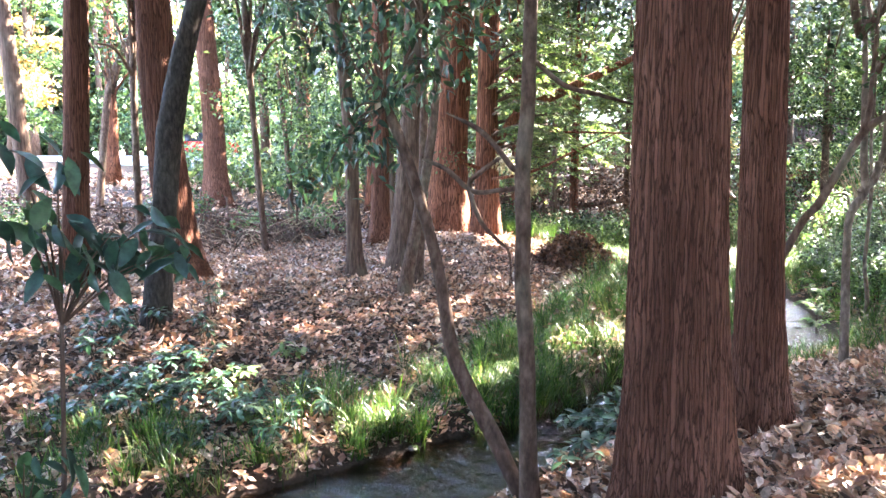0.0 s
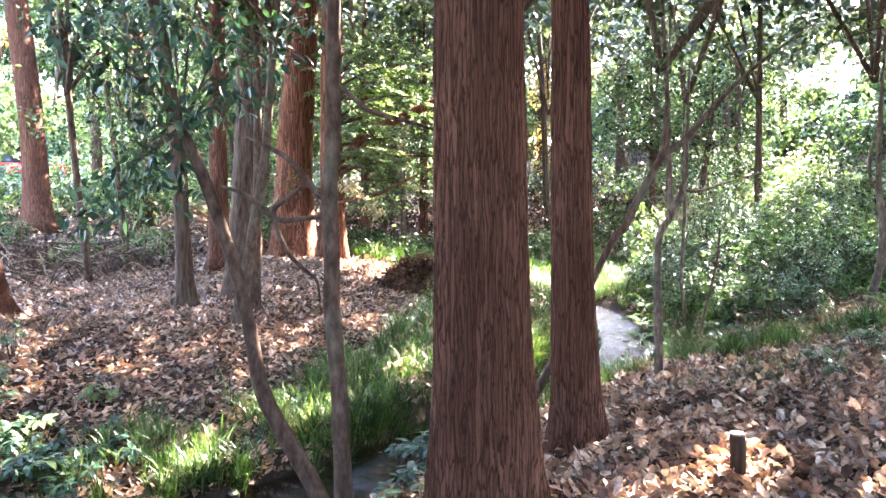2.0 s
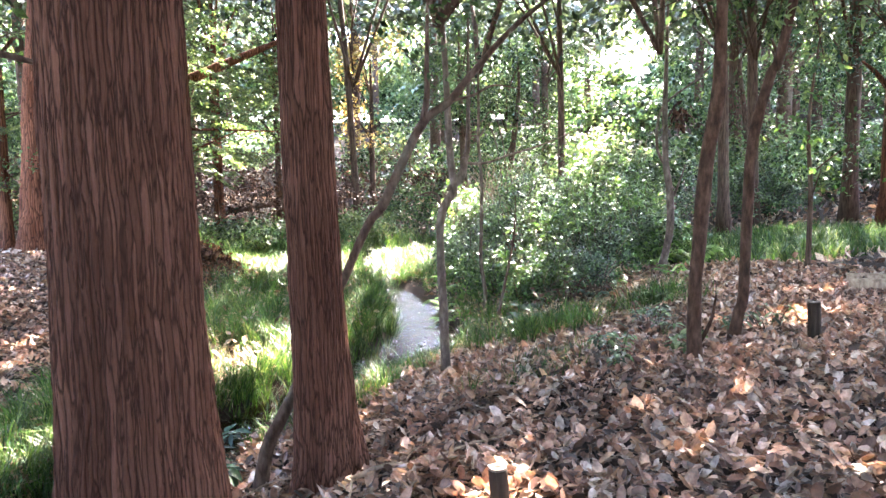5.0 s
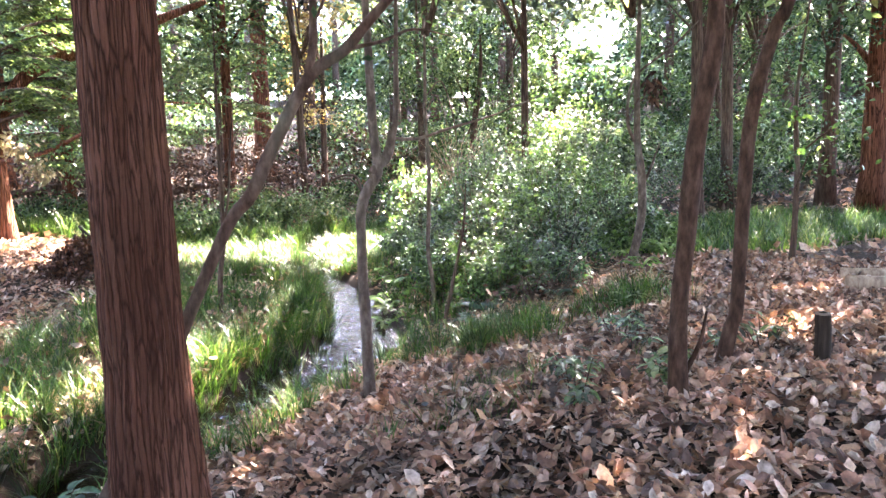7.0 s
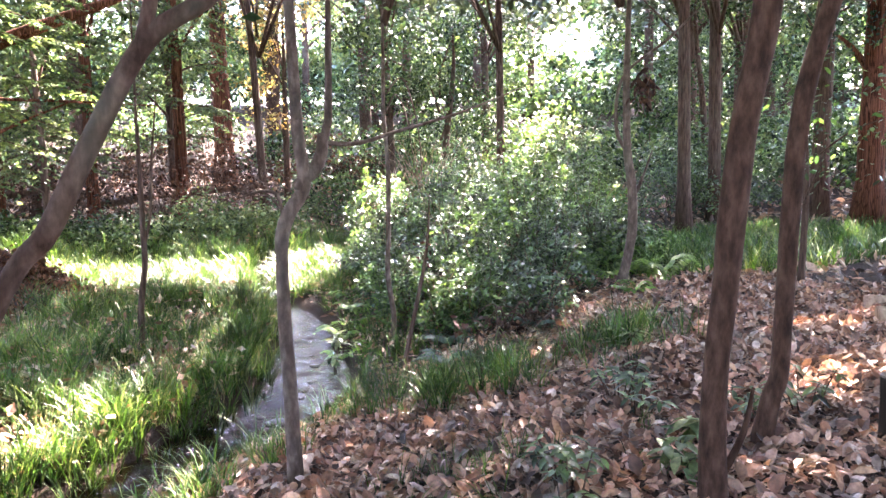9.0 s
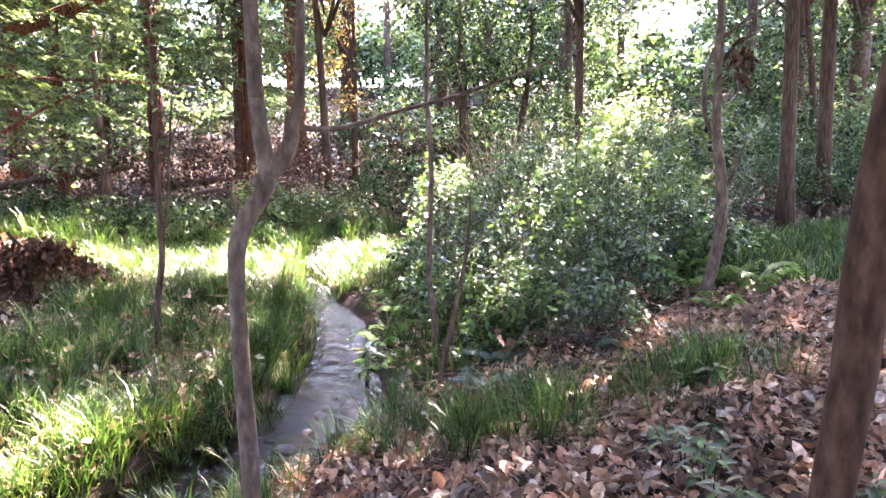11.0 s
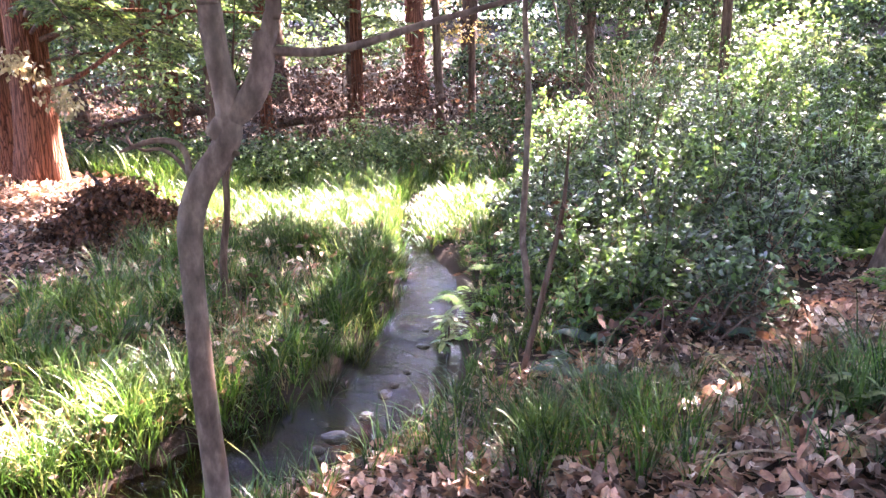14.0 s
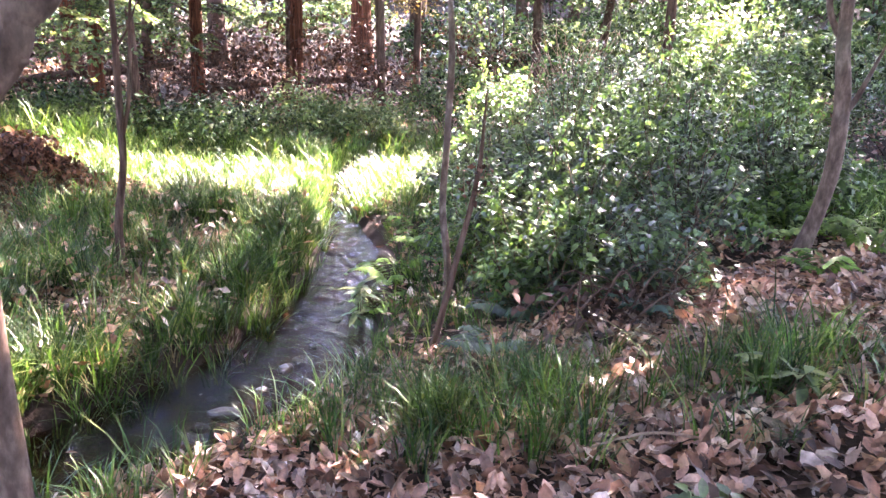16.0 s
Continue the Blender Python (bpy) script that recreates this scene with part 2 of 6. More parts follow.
def water(t, b, out):
    fine = mixed(t, 0.4, grain(t, (1, 1, 1), 5.0, 2, 0.5), grain(t, (1, 1, 1), 15.0, 3, 0.6))
    bumpn = node(t, "ShaderNodeBump", Strength=1.0, Distance=0.06)
    t.links.new(fine, bumpn.inputs["Height"])
    clear, gloss, mix = t.nodes.new("ShaderNodeBsdfTransparent"), t.nodes.new("ShaderNodeBsdfGlossy"), t.nodes.new("ShaderNodeMixShader")
    clear.inputs["Color"].default_value = (0.58, 0.46, 0.36, 1)
    gloss.inputs["Roughness"].default_value = 0.03
    gloss.inputs["Color"].default_value = (0.95, 0.95, 0.95, 1)
    fr = node(t, "ShaderNodeFresnel", IOR=1.36)
    t.links.new(bumpn.outputs[0], fr.inputs["Normal"])
    t.links.new(bumpn.outputs[0], gloss.inputs["Normal"])
    t.links.new(fr.outputs[0], mix.inputs[0])
    t.links.new(clear.outputs[0], mix.inputs[1])
    t.links.new(gloss.outputs[0], mix.inputs[2])
    t.links.new(mix.outputs[0], out.inputs["Surface"])


WATER = material("stream_water", water)


def plain(name, a, c, rough, scale=6.0, metal=0.0):
    def build(t, b, out):
        t.links.new(ramp(t, grain(t, (1, 1, 1), scale, 5), [(0.3, a), (0.7, c)]), b.inputs["Base Color"])
        b.inputs["Roughness"].default_value, b.inputs["Metallic"].default_value = rough, metal
    return material(name, build)


POST_WOOD = bark("weathered_post_wood", (0.016, 0.01, 0.007), (0.036, 0.024, 0.017), (0.075, 0.052, 0.038), 9, 1.2, 0.006)
CUT_WOOD = plain("cut_wood", (0.07, 0.05, 0.037), (0.16, 0.12, 0.09), 0.9, 30)
STONE = plain("wet_stone", (0.02, 0.016, 0.013), (0.06, 0.05, 0.042), 0.7, 18)
CONCRETE = plain("pale_concrete", (0.3, 0.29, 0.28), (0.42, 0.41, 0.39), 0.9, 3)
CAR_RED = plain("red_car_paint", (0.45, 0.02, 0.02), (0.5, 0.03, 0.03), 0.25, 1)
DARK_GLASS = plain("dark_glass", (0.02, 0.02, 0.025), (0.03, 0.03, 0.035), 0.08, 1)
RUBBER = plain("black_rubber", (0.02, 0.02, 0.02), (0.035, 0.035, 0.035), 0.8, 20)

# ---- building helpers ----
rng = np.random.default_rng(7)


def mesh_from(name, verts, faces):
    """A mesh out of vertex rows and faces that all have the same number of corners."""
    me = bpy.data.meshes.new(name)
    verts, faces = np.asarray(verts, np.float32), np.asarray(faces, np.int32)
    n = faces.shape[1]
    me.vertices.add(len(verts))
    me.vertices.foreach_set("co", verts.ravel())
    me.loops.add(faces.size)
    me.loops.foreach_set("vertex_index", faces.ravel())
    me.polygons.add(len(faces))
    me.polygons.foreach_set("loop_start", np.arange(len(faces), dtype=np.int32) * n)
    me.polygons.foreach_set("loop_total", np.full(len(faces), n, np.int32))
    me.update(calc_edges=True)
    return me


def mesh_part(name, me, mat, parent=None, label="", smooth=True):
    me.materials.append(mat)
    if smooth:
        me.polygons.foreach_set("use_smooth", np.ones(len(me.polygons), bool))
    ob = new(name, me)
    ob.parent = parent
    if label:
        ob["label"] = label
    return ob


def part(name, bm, mat, parent=None, label=""):
    me = bpy.data.meshes.new(name)
    bm.to_mesh(me)
    bm.free()
    return mesh_part(name, me, mat, parent, label, False)


def thing(name, label, category, group="", at=(0, 0, 0)):
    ob = new(name)
    ob.location = at
    return tagged(ob, label, category, group)


def turns(rx, ry, rz):
    """Rotation matrices out of arrays of radians: about x, then y, then z."""
    cx, sx, cy, sy, cz, sz = np.cos(rx), np.sin(rx), np.cos(ry), np.sin(ry), np.cos(rz), np.sin(rz)
    return np.stack([np.stack([cz * cy, cz * sy * sx - sz * cx, cz * sy * cx + sz * sx], -1),
                     np.stack([sz * cy, sz * sy * sx + cz * cx, sz * sy * cx - cz * sx], -1),
                     np.stack([-sy, cy * sx, cy * cx], -1)], -2)


def strewn(name, shape, at, turn, size):
    """One mesh of many copies of a small shape (verts, triangles)."""
    v, f = np.asarray(shape[0], float), np.asarray(shape[1])
    size = np.asarray(size, float)
    if size.ndim == 1:
        size = size[:, None].repeat(3, 1)
    pts = np.einsum("nij,nvj->nvi", turn, v[None] * size[:, None, :]) + np.asarray(at)[:, None, :]
    faces = f[None] + (np.arange(len(at)) * len(v))[:, None, None]
    return mesh_from(name, pts.reshape(-1, 3), faces.reshape(-1, f.shape[1]))


def leaf_shape(rows, fold=0.09, droop=0.22):
    """A leaf blade out of (length, half width) rows, folded along its midrib and drooping to the tip."""
    v, f = [(0, 0, 0)], []
    for y, w in rows:
        z = -droop * y * y
        v += [(-w, y, z + fold * w * 4), (0, y, z), (w, y, z + fold * w * 4)]
    v.append((0, 1, -droop))
    f += [(0, 2, 1), (0, 3, 2)]
    for k in range(len(rows) - 1):
        a, c = 1 + 3 * k, 4 + 3 * k
        f += [(a, a + 1, c + 1), (a, c + 1, c), (a + 1, a + 2, c + 2), (a + 1, c + 2, c + 1)]
    a = 1 + 3 * (len(rows) - 1)
    return v, f + [(a, a + 1, len(v) - 1), (a + 1, a + 2, len(v) - 1)]


BROAD = leaf_shape([(0.16, 0.11), (0.36, 0.18), (0.58, 0.185), (0.8, 0.11)])
CURLED = ([(0, 0, 0.02), (-0.26, 0.35, 0.16), (0.24, 0.3, 0.10), (0, 0.45, 0), (-0.2, 0.72, 0.2), (0.22, 0.7, 0.14), (0.03, 1, 0.14)],
          [(0, 3, 1), (0, 2, 3), (1, 3, 4), (3, 2, 5), (4, 3, 6), (3, 5, 6)])
CURLED_FAR = ([(0, 0, 0.02), (-0.28, 0.5, 0.16), (0.26, 0.45, 0.1), (0, 0.5, 0), (0.03, 1, 0.14)], [(0, 3, 1), (0, 2, 3), (1, 3, 4), (3, 2, 4)])
SMALL = ([(0, 0, 0), (-0.27, 0.5, 0.06), (0.27, 0.5, 0.06), (0, 1, -0.1)], [(0, 2, 1), (1, 2, 3)])
OVAL = ([(0, 0, 0), (-0.2, 0.28, 0.06), (0.2, 0.28, 0.06), (-0.21, 0.66, 0.04), (0.21, 0.66, 0.04), (0, 1, -0.1)], [(0, 2, 1), (1, 2, 4), (1, 4, 3), (3, 4, 5)])
BLADE = ([(-0.5, 0, 0), (0.5, 0, 0), (-0.42, 0.07, 0.4), (0.42, 0.07, 0.4), (-0.3, 0.26, 0.75), (0.3, 0.26, 0.75), (0, 0.62, 1.0)],
         [(0, 1, 3), (0, 3, 2), (2, 3, 5), (2, 5, 4), (4, 5, 6)])

# ground patches that the sun reaches through gaps in the canopy: x, y, half length, half width, turn
SUNNY = [(-0.4, 17.3, 1.3, 0.5, 0), (-1.0, 13.8, 0.9, 0.4, 0), (5.3, 16.4, 3.8, 1.2, 8), (6.6, 15.4, 0.8, 0.8, 0), (1.3, 16.6, 1.7, 1.0, 0), (1.5, 15.4, 1.3, 0.7, 0), (-0.2, 7.2, 0.5, 0.28, 10), (0.7, 8.2, 0.5, 0.22, 20), (-1.2, 7.0, 0.35, 0.2, 0), (-2.6, 13.9, 1.6, 0.35, 8), (-1.9, 12.9, 1.2, 0.22, 8), (1.9, 9.7, 0.6, 0.25, 20),
         (3.1, 10.4, 0.9, 0.45, 10), (3.75, 10.35, 0.95, 0.36, 38), (2.9, 4.2, 0.5, 0.35, 0), (-0.55, 7.85, 0.4, 0.2, 0), (0.3, 8.3, 0.35, 0.2, 0), (-2.0, 7.3, 0.4, 0.2, 0), (-2.6, 7.4, 0.7, 0.25, 0), (7.2, 15.6, 1.0, 0.5, 0), (9.6, 7.4, 0.7, 0.3, 10), (8.2, 6.3, 0.6, 0.25, 0), (5.2, 4.6, 0.5, 0.3, 30)]


def sunlit(p, grow=1.0):
    """Which of the points stand in the sun's way to a sunny patch."""
    s = np.array(SUN_TO)
    k = (p[:, 2] + 0.3) / s[2]
    x, y = p[:, 0] - k * s[0], p[:, 1] - k * s[1]
    out = np.zeros(len(p), bool)
    for cx, cy, a, b, turn in SUNNY:
        c, q = math.cos(radians(turn)), math.sin(radians(turn))
        u, v = (x - cx) * c + (y - cy) * q, -(x - cx) * q + (y - cy) * c
        out |= (u / a / grow) ** 2 + (v / b / grow) ** 2 < 1
    return out & (p[:, 2] > 2.2)


def tube(name, pts, radii, mat, parent, segs=10, steps=5, rough=0.0, label="", flare=0.0, ridges=0.0):
    """A tapering, slightly uneven limb along a curve. flare: the spread of the root collar."""
    line = smooth_line(np.column_stack([np.array(pts, float), np.array(radii, float)]), steps)
    p, r = line[:, :3], line[:, 3]
    along = np.gradient(p, axis=0)
    along /= np.linalg.norm(along, axis=1)[:, None]
    ref = np.array((0, 1, 0.0)) if abs(along[:, 1]).mean() < 0.75 else np.array((1.0, 0, 0))
    u = np.cross(along, ref)
    u /= np.linalg.norm(u, axis=1)[:, None]
    v = np.cross(along, u)
    ang = np.arange(segs) * 2 * math.pi / segs
    rise = np.concatenate([[0], np.cumsum(np.linalg.norm(np.diff(p, axis=0), axis=1))])
    seed = float(rng.random() * 50)
    A, S = np.meshgrid(ang, rise)
    R = r[:, None] * np.ones_like(A)
    if flare:
        lobes = 0.7 + 0.3 * np.sin(A * 5 + seed) + 0.22 * np.sin(A * 3 + 2 * seed)
        R = R * (1 + flare * lobes * np.exp(-S / (2.4 * r[0])) + 0.35 * flare * np.exp(-S / (0.7 * r[0])))
    if rough:
        R = R * (1 + rough * (np.sin(A * 2 + S * 3 + seed) + 0.6 * np.sin(A * 3 - S * 7 + seed) + 0.5 * np.sin(S * 13 + A + seed)))
    if ridges:
        n = max(9, round(2 * math.pi * float(r[0]) / 0.034))
        warp = A * n / 2 + 1.3 * np.sin(S * 1.7 + 2 * A + seed) + 0.7 * np.sin(S * 4.3 + 5 * A) + 0.45 * np.sin(S * 9.7 - 9 * A + seed) + 0.3 * np.sin(S * 23 + 13 * A)
        k = np.abs(np.sin(warp)) ** 0.55 - 0.7 + 0.3 * np.sin(warp * 0.5 + S * 5.5) * np.sin(S * 8.1 + 3 * A) + 0.13 * rng.standard_normal(A.shape)
        R = R + ridges * k
    P = p[:, None, :] + R[..., None] * (np.cos(A)[..., None] * u[:, None, :] + np.sin(A)[..., None] * v[:, None, :])
    n = len(p)
    i, j = np.meshgrid(np.arange(n - 1), np.arange(segs), indexing="ij")
    j2 = (j + 1) % segs
    quads = np.stack([i * segs + j, i * segs + j2, (i + 1) * segs + j2, (i + 1) * segs + j], -1).reshape(-1, 4)
    tri = np.concatenate([quads[:, [0, 1, 2]], quads[:, [0, 2, 3]]])
    verts = np.vstack([P.reshape(-1, 3), p[-1:] + along[-1:] * r[-1] * 0.5, p[:1]])
    tops = (n - 1) * segs + np.arange(segs)
    tri = np.vstack([tri, np.column_stack([tops, np.roll(tops, -1), np.full(segs, n * segs)]), np.column_stack([np.roll(np.arange(segs), -1), np.arange(segs), np.full(segs, n * segs + 1)])])
    return mesh_part(name, mesh_from(name, verts, tri), mat, parent, label)


def clumps(centres, each, spread, flat=0.6):
    c = np.asarray(centres).repeat(each, 0)
    return c + rng.standard_normal(c.shape) * np.array((spread, spread, spread * flat))


def leaves(name, at, size, mat, parent, shape=SMALL, droop=0.5, label="", shade=True):
    """Leaves at the given points, each turned its own way; none in the sun's way to a sunny patch."""
    at = np.asarray(at)
    if shade:
        at = at[~sunlit(at)]
    n = len(at)
    turn = turns(rng.normal(-droop, 0.55, n), rng.normal(0, 0.5, n), rng.uniform(0, 6.283, n))
    return mesh_part(name, strewn(name, shape, at, turn, size * rng.uniform(0.6, 1.3, n)), mat, parent, label, shape is BROAD)


def ground_z(x, y):
    return float(land(x, y)[0])


# ---- ground and water ----
def axis(lo, near_lo, near_hi, hi, fine):
    far = lambda a, b: a + (b - a) * np.linspace(0, 1, 40)[1:] ** 2.6
    return np.concatenate([far(near_lo, lo)[::-1], np.arange(near_lo, near_hi, fine), far(near_hi, hi)])


gx, gy = axis(-900, -9, 14, 900, 0.125), axis(-900, 0, 19, 900, 0.125)
X, Y = np.meshgrid(gx, gy)
Z = land(X.ravel(), Y.ravel()).reshape(X.shape)
a, b = np.meshgrid(np.arange(len(gy) - 1), np.arange(len(gx) - 1), indexing="ij")
w = len(gx)
cells = np.stack([a * w + b, a * w + b + 1, (a + 1) * w + b + 1, (a + 1) * w + b], -1).reshape(-1, 4)
ground = mesh_part("ground", mesh_from("ground", np.stack([X, Y, Z], -1).reshape(-1, 3), cells), SOIL)
tagged(ground, "dark leaf-mould forest floor with a stream bed", "ground", "", "structure")

line = smooth_line(STREAM, 60)
way = np.gradient(line[:, :2], axis=0)
way /= np.linalg.norm(way, axis=1)[:, None]
across = np.column_stack([way[:, 1], -way[:, 0]])
cols = np.linspace(-1, 1, 33)
wx = line[:, None, 0] + across[:, None, 0] * cols * (line[:, None, 2] + 0.25)
wy = line[:, None, 1] + across[:, None, 1] * cols * (line[:, None, 2] + 0.25)
wz = line[:, None, 3] + 0.015 * wobble(wx, wy, 0.11, 2.0) + 0.012 * wobble(wx + 0.4 * wy, wy, 0.05, 7.0) + 0.005 * wobble(wx, wy, 0.03, 4.0)
a, b = np.meshgrid(np.arange(len(line) - 1), np.arange(32), indexing="ij")
stream = mesh_part("water", mesh_from("water", np.stack([wx, wy, wz], -1).reshape(-1, 3), np.stack([a * 33 + b, a * 33 + b + 1, a * 33 + b + 34, a * 33 + b + 33], -1).reshape(-1, 4)), WATER)
tagged(stream, "shallow clear stream over a brown muddy bed", "water", "", "structure")

# ---- tall trees near the stream ----
def crown_points(x, y, z0, z1, radius, count, seedling=0):
    """Clump centres of a crown, thinner at the top and the middle."""
    u = rng.random(count)
    z = z0 + (z1 - z0) * u
    r = radius * np.sqrt(rng.random(count)) * (1 - 0.55 * u)
    an = rng.uniform(0, 6.283, count)
    return np.column_stack([x + r * np.cos(an), y + r * np.sin(an), z])


def tall_tree(name, label, pts, radii, mat, segs=20, rough=0.015, flare=0.7, ridges=0.0, steps=8, top=15.0, spread=2.6, leaf_mat=None, clump=70, size=0.22, category="tree", group="tall cypress trees"):
    """A tall trunk that goes on beyond its last given point to a crown high above."""
    base = pts[0]
    t = thing(name, label, category, group, base)
    o = np.array(base)
    pts = [np.array(p) - o for p in pts]
    lean = (pts[-1] - pts[-2])
    lean = lean / lean[2]
    pts = pts + [pts[-1] + lean * (top * 0.55 - pts[-1][2]), pts[-1] + lean * (top - pts[-1][2])]
    radii = list(radii) + [radii[-1] * 0.7, radii[-1] * 0.2]
    pts[0] = pts[0] - np.array((0, 0, 0.12))
    trunk = tube("trunk", pts, radii, mat, t, segs, steps, rough, "", flare, ridges)
    c = crown_points(pts[-2][0], pts[-2][1], top * 0.52, top * 1.02, spread, clump)
    at = clumps(c, 26, 0.42) + o
    at = at[~sunlit(at)] - o
    crown = leaves("crown", at, size, leaf_mat or FOREST_LEAF, t, shade=False)
    for i in range(7):
        p = c[i]
        foot = pts[-2] * (p[2] / pts[-2][2]) if p[2] < pts[-2][2] else pts[-2]
        tube("limb", [foot - np.array((0, 0, 0.5)), (foot + p) / 2, p], [0.05, 0.035, 0.012], mat, trunk, 6, 3)
    return t


CYP = "tall cypress with reddish-brown fibrous bark in vertical strips"
tall_tree("cypress_tree", "thick cypress trunk with furrowed red-brown bark and flared roots", [(1.495, 4.45, ground_z(1.49, 4.45)), (1.49, 4.455, 0.9), (1.485, 4.46, 3.2)], [0.305, 0.292, 0.268], CYPRESS_BARK, 320, 0.012, 0.58, 0.014, 56, 17)
tall_tree("cypress_tree", "slimmer cypress trunk with strip bark beside the stream", [(2.73, 5.92, ground_z(2.7, 5.92)), (2.69, 5.925, 0.9), (2.67, 5.93, 3.2)], [0.20, 0.182, 0.160], CYPRESS_BARK, 200, 0.014, 0.75, 0.011, 45, 16)
tall_tree("cypress_tree", CYP, [(-6.06, 11.51, -0.06), (-5.9, 11.59, 4.51)], [0.20, 0.185], CYPRESS_BARK, 40, ridges=0.008)
tall_tree("cypress_tree", CYP, [(-4.48, 12.05, -0.08), (-4.74, 11.95, 2.75), (-4.8, 11.93, 4.59)], [0.30, 0.29, 0.28], CYPRESS_BARK, 60, ridges=0.012, steps=20)
tall_tree("cypress_tree", CYP, [(-8.0, 25.0, ground_z(-8, 25)), (-8.1, 25.0, 4.2), (-8.4, 25.0, 8.0)], [0.38, 0.36, 0.34], CYPRESS_BARK, 30, ridges=0.01)
tall_tree("cypress_tree", CYP, [(-1.5, 16.6, ground_z(-1.5, 16.6)), (-1.45, 16.6, 3.0), (-1.4, 16.6, 6.0)], [0.22, 0.19, 0.17], CYPRESS_BARK, 30, ridges=0.008)
tall_tree("cypress_tree", CYP, [(-0.82, 13.39, ground_z(-0.82, 13.39)), (-0.69, 13.4, 1.31), (-0.575, 13.4, 2.9), (-0.48, 13.41, 4.98)], [0.25, 0.235, 0.22, 0.21], BROWN_BARK, 50, flare=0.35, ridges=0.01, steps=16)
OLD_TREE = tall_tree("cypress_tree", "old cypress with warm red sunlit bark and a wide foot", [(0.12, 18.6, ground_z(0.12, 18.6)), (0.164, 18.6, 1.98), (0.236, 18.6, 3.45), (0.495, 18.6, 6.3)], [0.54, 0.46, 0.435, 0.356], CYPRESS_FAR, 70, flare=0.3, ridges=0.014, steps=18)
RED_TREE = tall_tree("cypress_tree", "cypress with orange-red sunlit bark at the meadow's edge", [(1.07, 17.4, ground_z(1.07, 17.4)), (1.086, 17.4, 1.95), (1.08, 17.4, 3.32), (1.145, 17.4, 6.0)], [0.32, 0.28, 0.254, 0.246], CYPRESS_FAR, 60, flare=0.35, ridges=0.012, steps=18)
GREY = "slender tree with smooth grey-brown bark among the cypresses"
tall_tree("grey_tree", GREY, [(-1.55, 12.6, ground_z(-1.55, 12.6)), (-1.6, 12.6, 0.61), (-1.646, 12.59, 2.32), (-1.776, 12.58, 3.8), (-1.93, 12.56, 4.76)], [0.15, 0.13, 0.122, 0.114, 0.112], BROWN_BARK, 24, 0.03, 0.7, 0.004, 10, 12, group="slender grey trees")
tall_tree("dark_tree", "dark leaning tree with mottled bark on the leafy bank", [(-3.7, 8.9, -0.26), (-3.57, 8.96, 1.01), (-3.47, 9.0, 2.16), (-3.3, 9.07, 3.15), (-3.1, 9.11, 3.9)], [0.17, 0.155, 0.155, 0.14, 0.12], DARK_BARK, 28, 0.03, 0.3, 0, 10, 12, group="slender grey trees")
tall_tree("grey_tree", GREY, [(-10.9, 18.67, 0.26), (-11.11, 18.54, 3.44), (-11.24, 18.46, 5.44)], [0.21, 0.21, 0.19], BROWN_BARK, 16, 0.03, 0.3, group="slender grey trees")
tall_tree("grey_tree", GREY, [(-0.66, 11.35, -0.24), (-0.4, 11.36, 1.07), (-0.17, 11.38, 2.42), (0.01, 11.39, 4.45)], [0.11, 0.09, 0.07, 0.066], GREY_BARK, 16, 0.05, 0.5, group="slender grey trees", top=9, spread=1.6, clump=25)
tall_tree("grey_tree", GREY, [(-0.45, 12.2, ground_z(-0.45, 12.2)), (-0.35, 12.2, 1.6), (-0.3, 12.2, 4.6)], [0.09, 0.075, 0.06], GREY_BARK, 14, 0.05, 0.5, group="slender grey trees", top=9, spread=1.6, clump=25)
THIN = "thin pale sapling stem with sparse leaves"
for pts, radii in (
        ([(-6.73, 15.59, 0.02), (-6.76, 15.58, 2.52), (-6.75, 15.59, 4.34)], [0.08, 0.08, 0.07]),
        ([(-10.93, 22.3, 0.56), (-10.69, 22.42, 3.32), (-10.46, 22.53, 4.91), (-9.78, 22.86, 6.55)], [0.12, 0.11, 0.10, 0.08]),
        ([(-4.01, 15.88, -0.03), (-4.19, 15.83, 2.53), (-4.36, 15.79, 5.6)], [0.08, 0.073, 0.068])):
    tall_tree("sapling", THIN, pts, radii, GREY_BARK, 12, 0.04, 0.3, group="thin saplings", top=8, spread=1.4, clump=24, size=0.16)


def small_tree(name, label, limbs, mat, crown=(), leaf_mat=None, size=0.1, each=40, spread=0.28, group="", shape=SMALL, segs=14, flare=0.35):
    """A small tree out of measured limbs: first the trunk, then branches, each (points, radii)."""
    o = np.array(limbs[0][0][0], float)
    t = thing(name, label, "tree", group, tuple(o))
    for i, (pts, radii) in enumerate(limbs):
        pts = [np.array(p) - o for p in pts]
        if i == 0:
            pts[0] = pts[0] - np.array((0, 0, 0.1))
        tube("trunk" if i == 0 else "branch", pts, radii, mat, t, segs if i == 0 else max(6, segs - 5), 7, 0.03 if i == 0 else 0.02, "", flare if i == 0 else 0)
    if len(crown):
        at = clumps(crown, each, spread)
        leaves("foliage", at[~sunlit(at)] - o, size, leaf_mat or FOREST_LEAF, t, shape, shade=False)
    return t


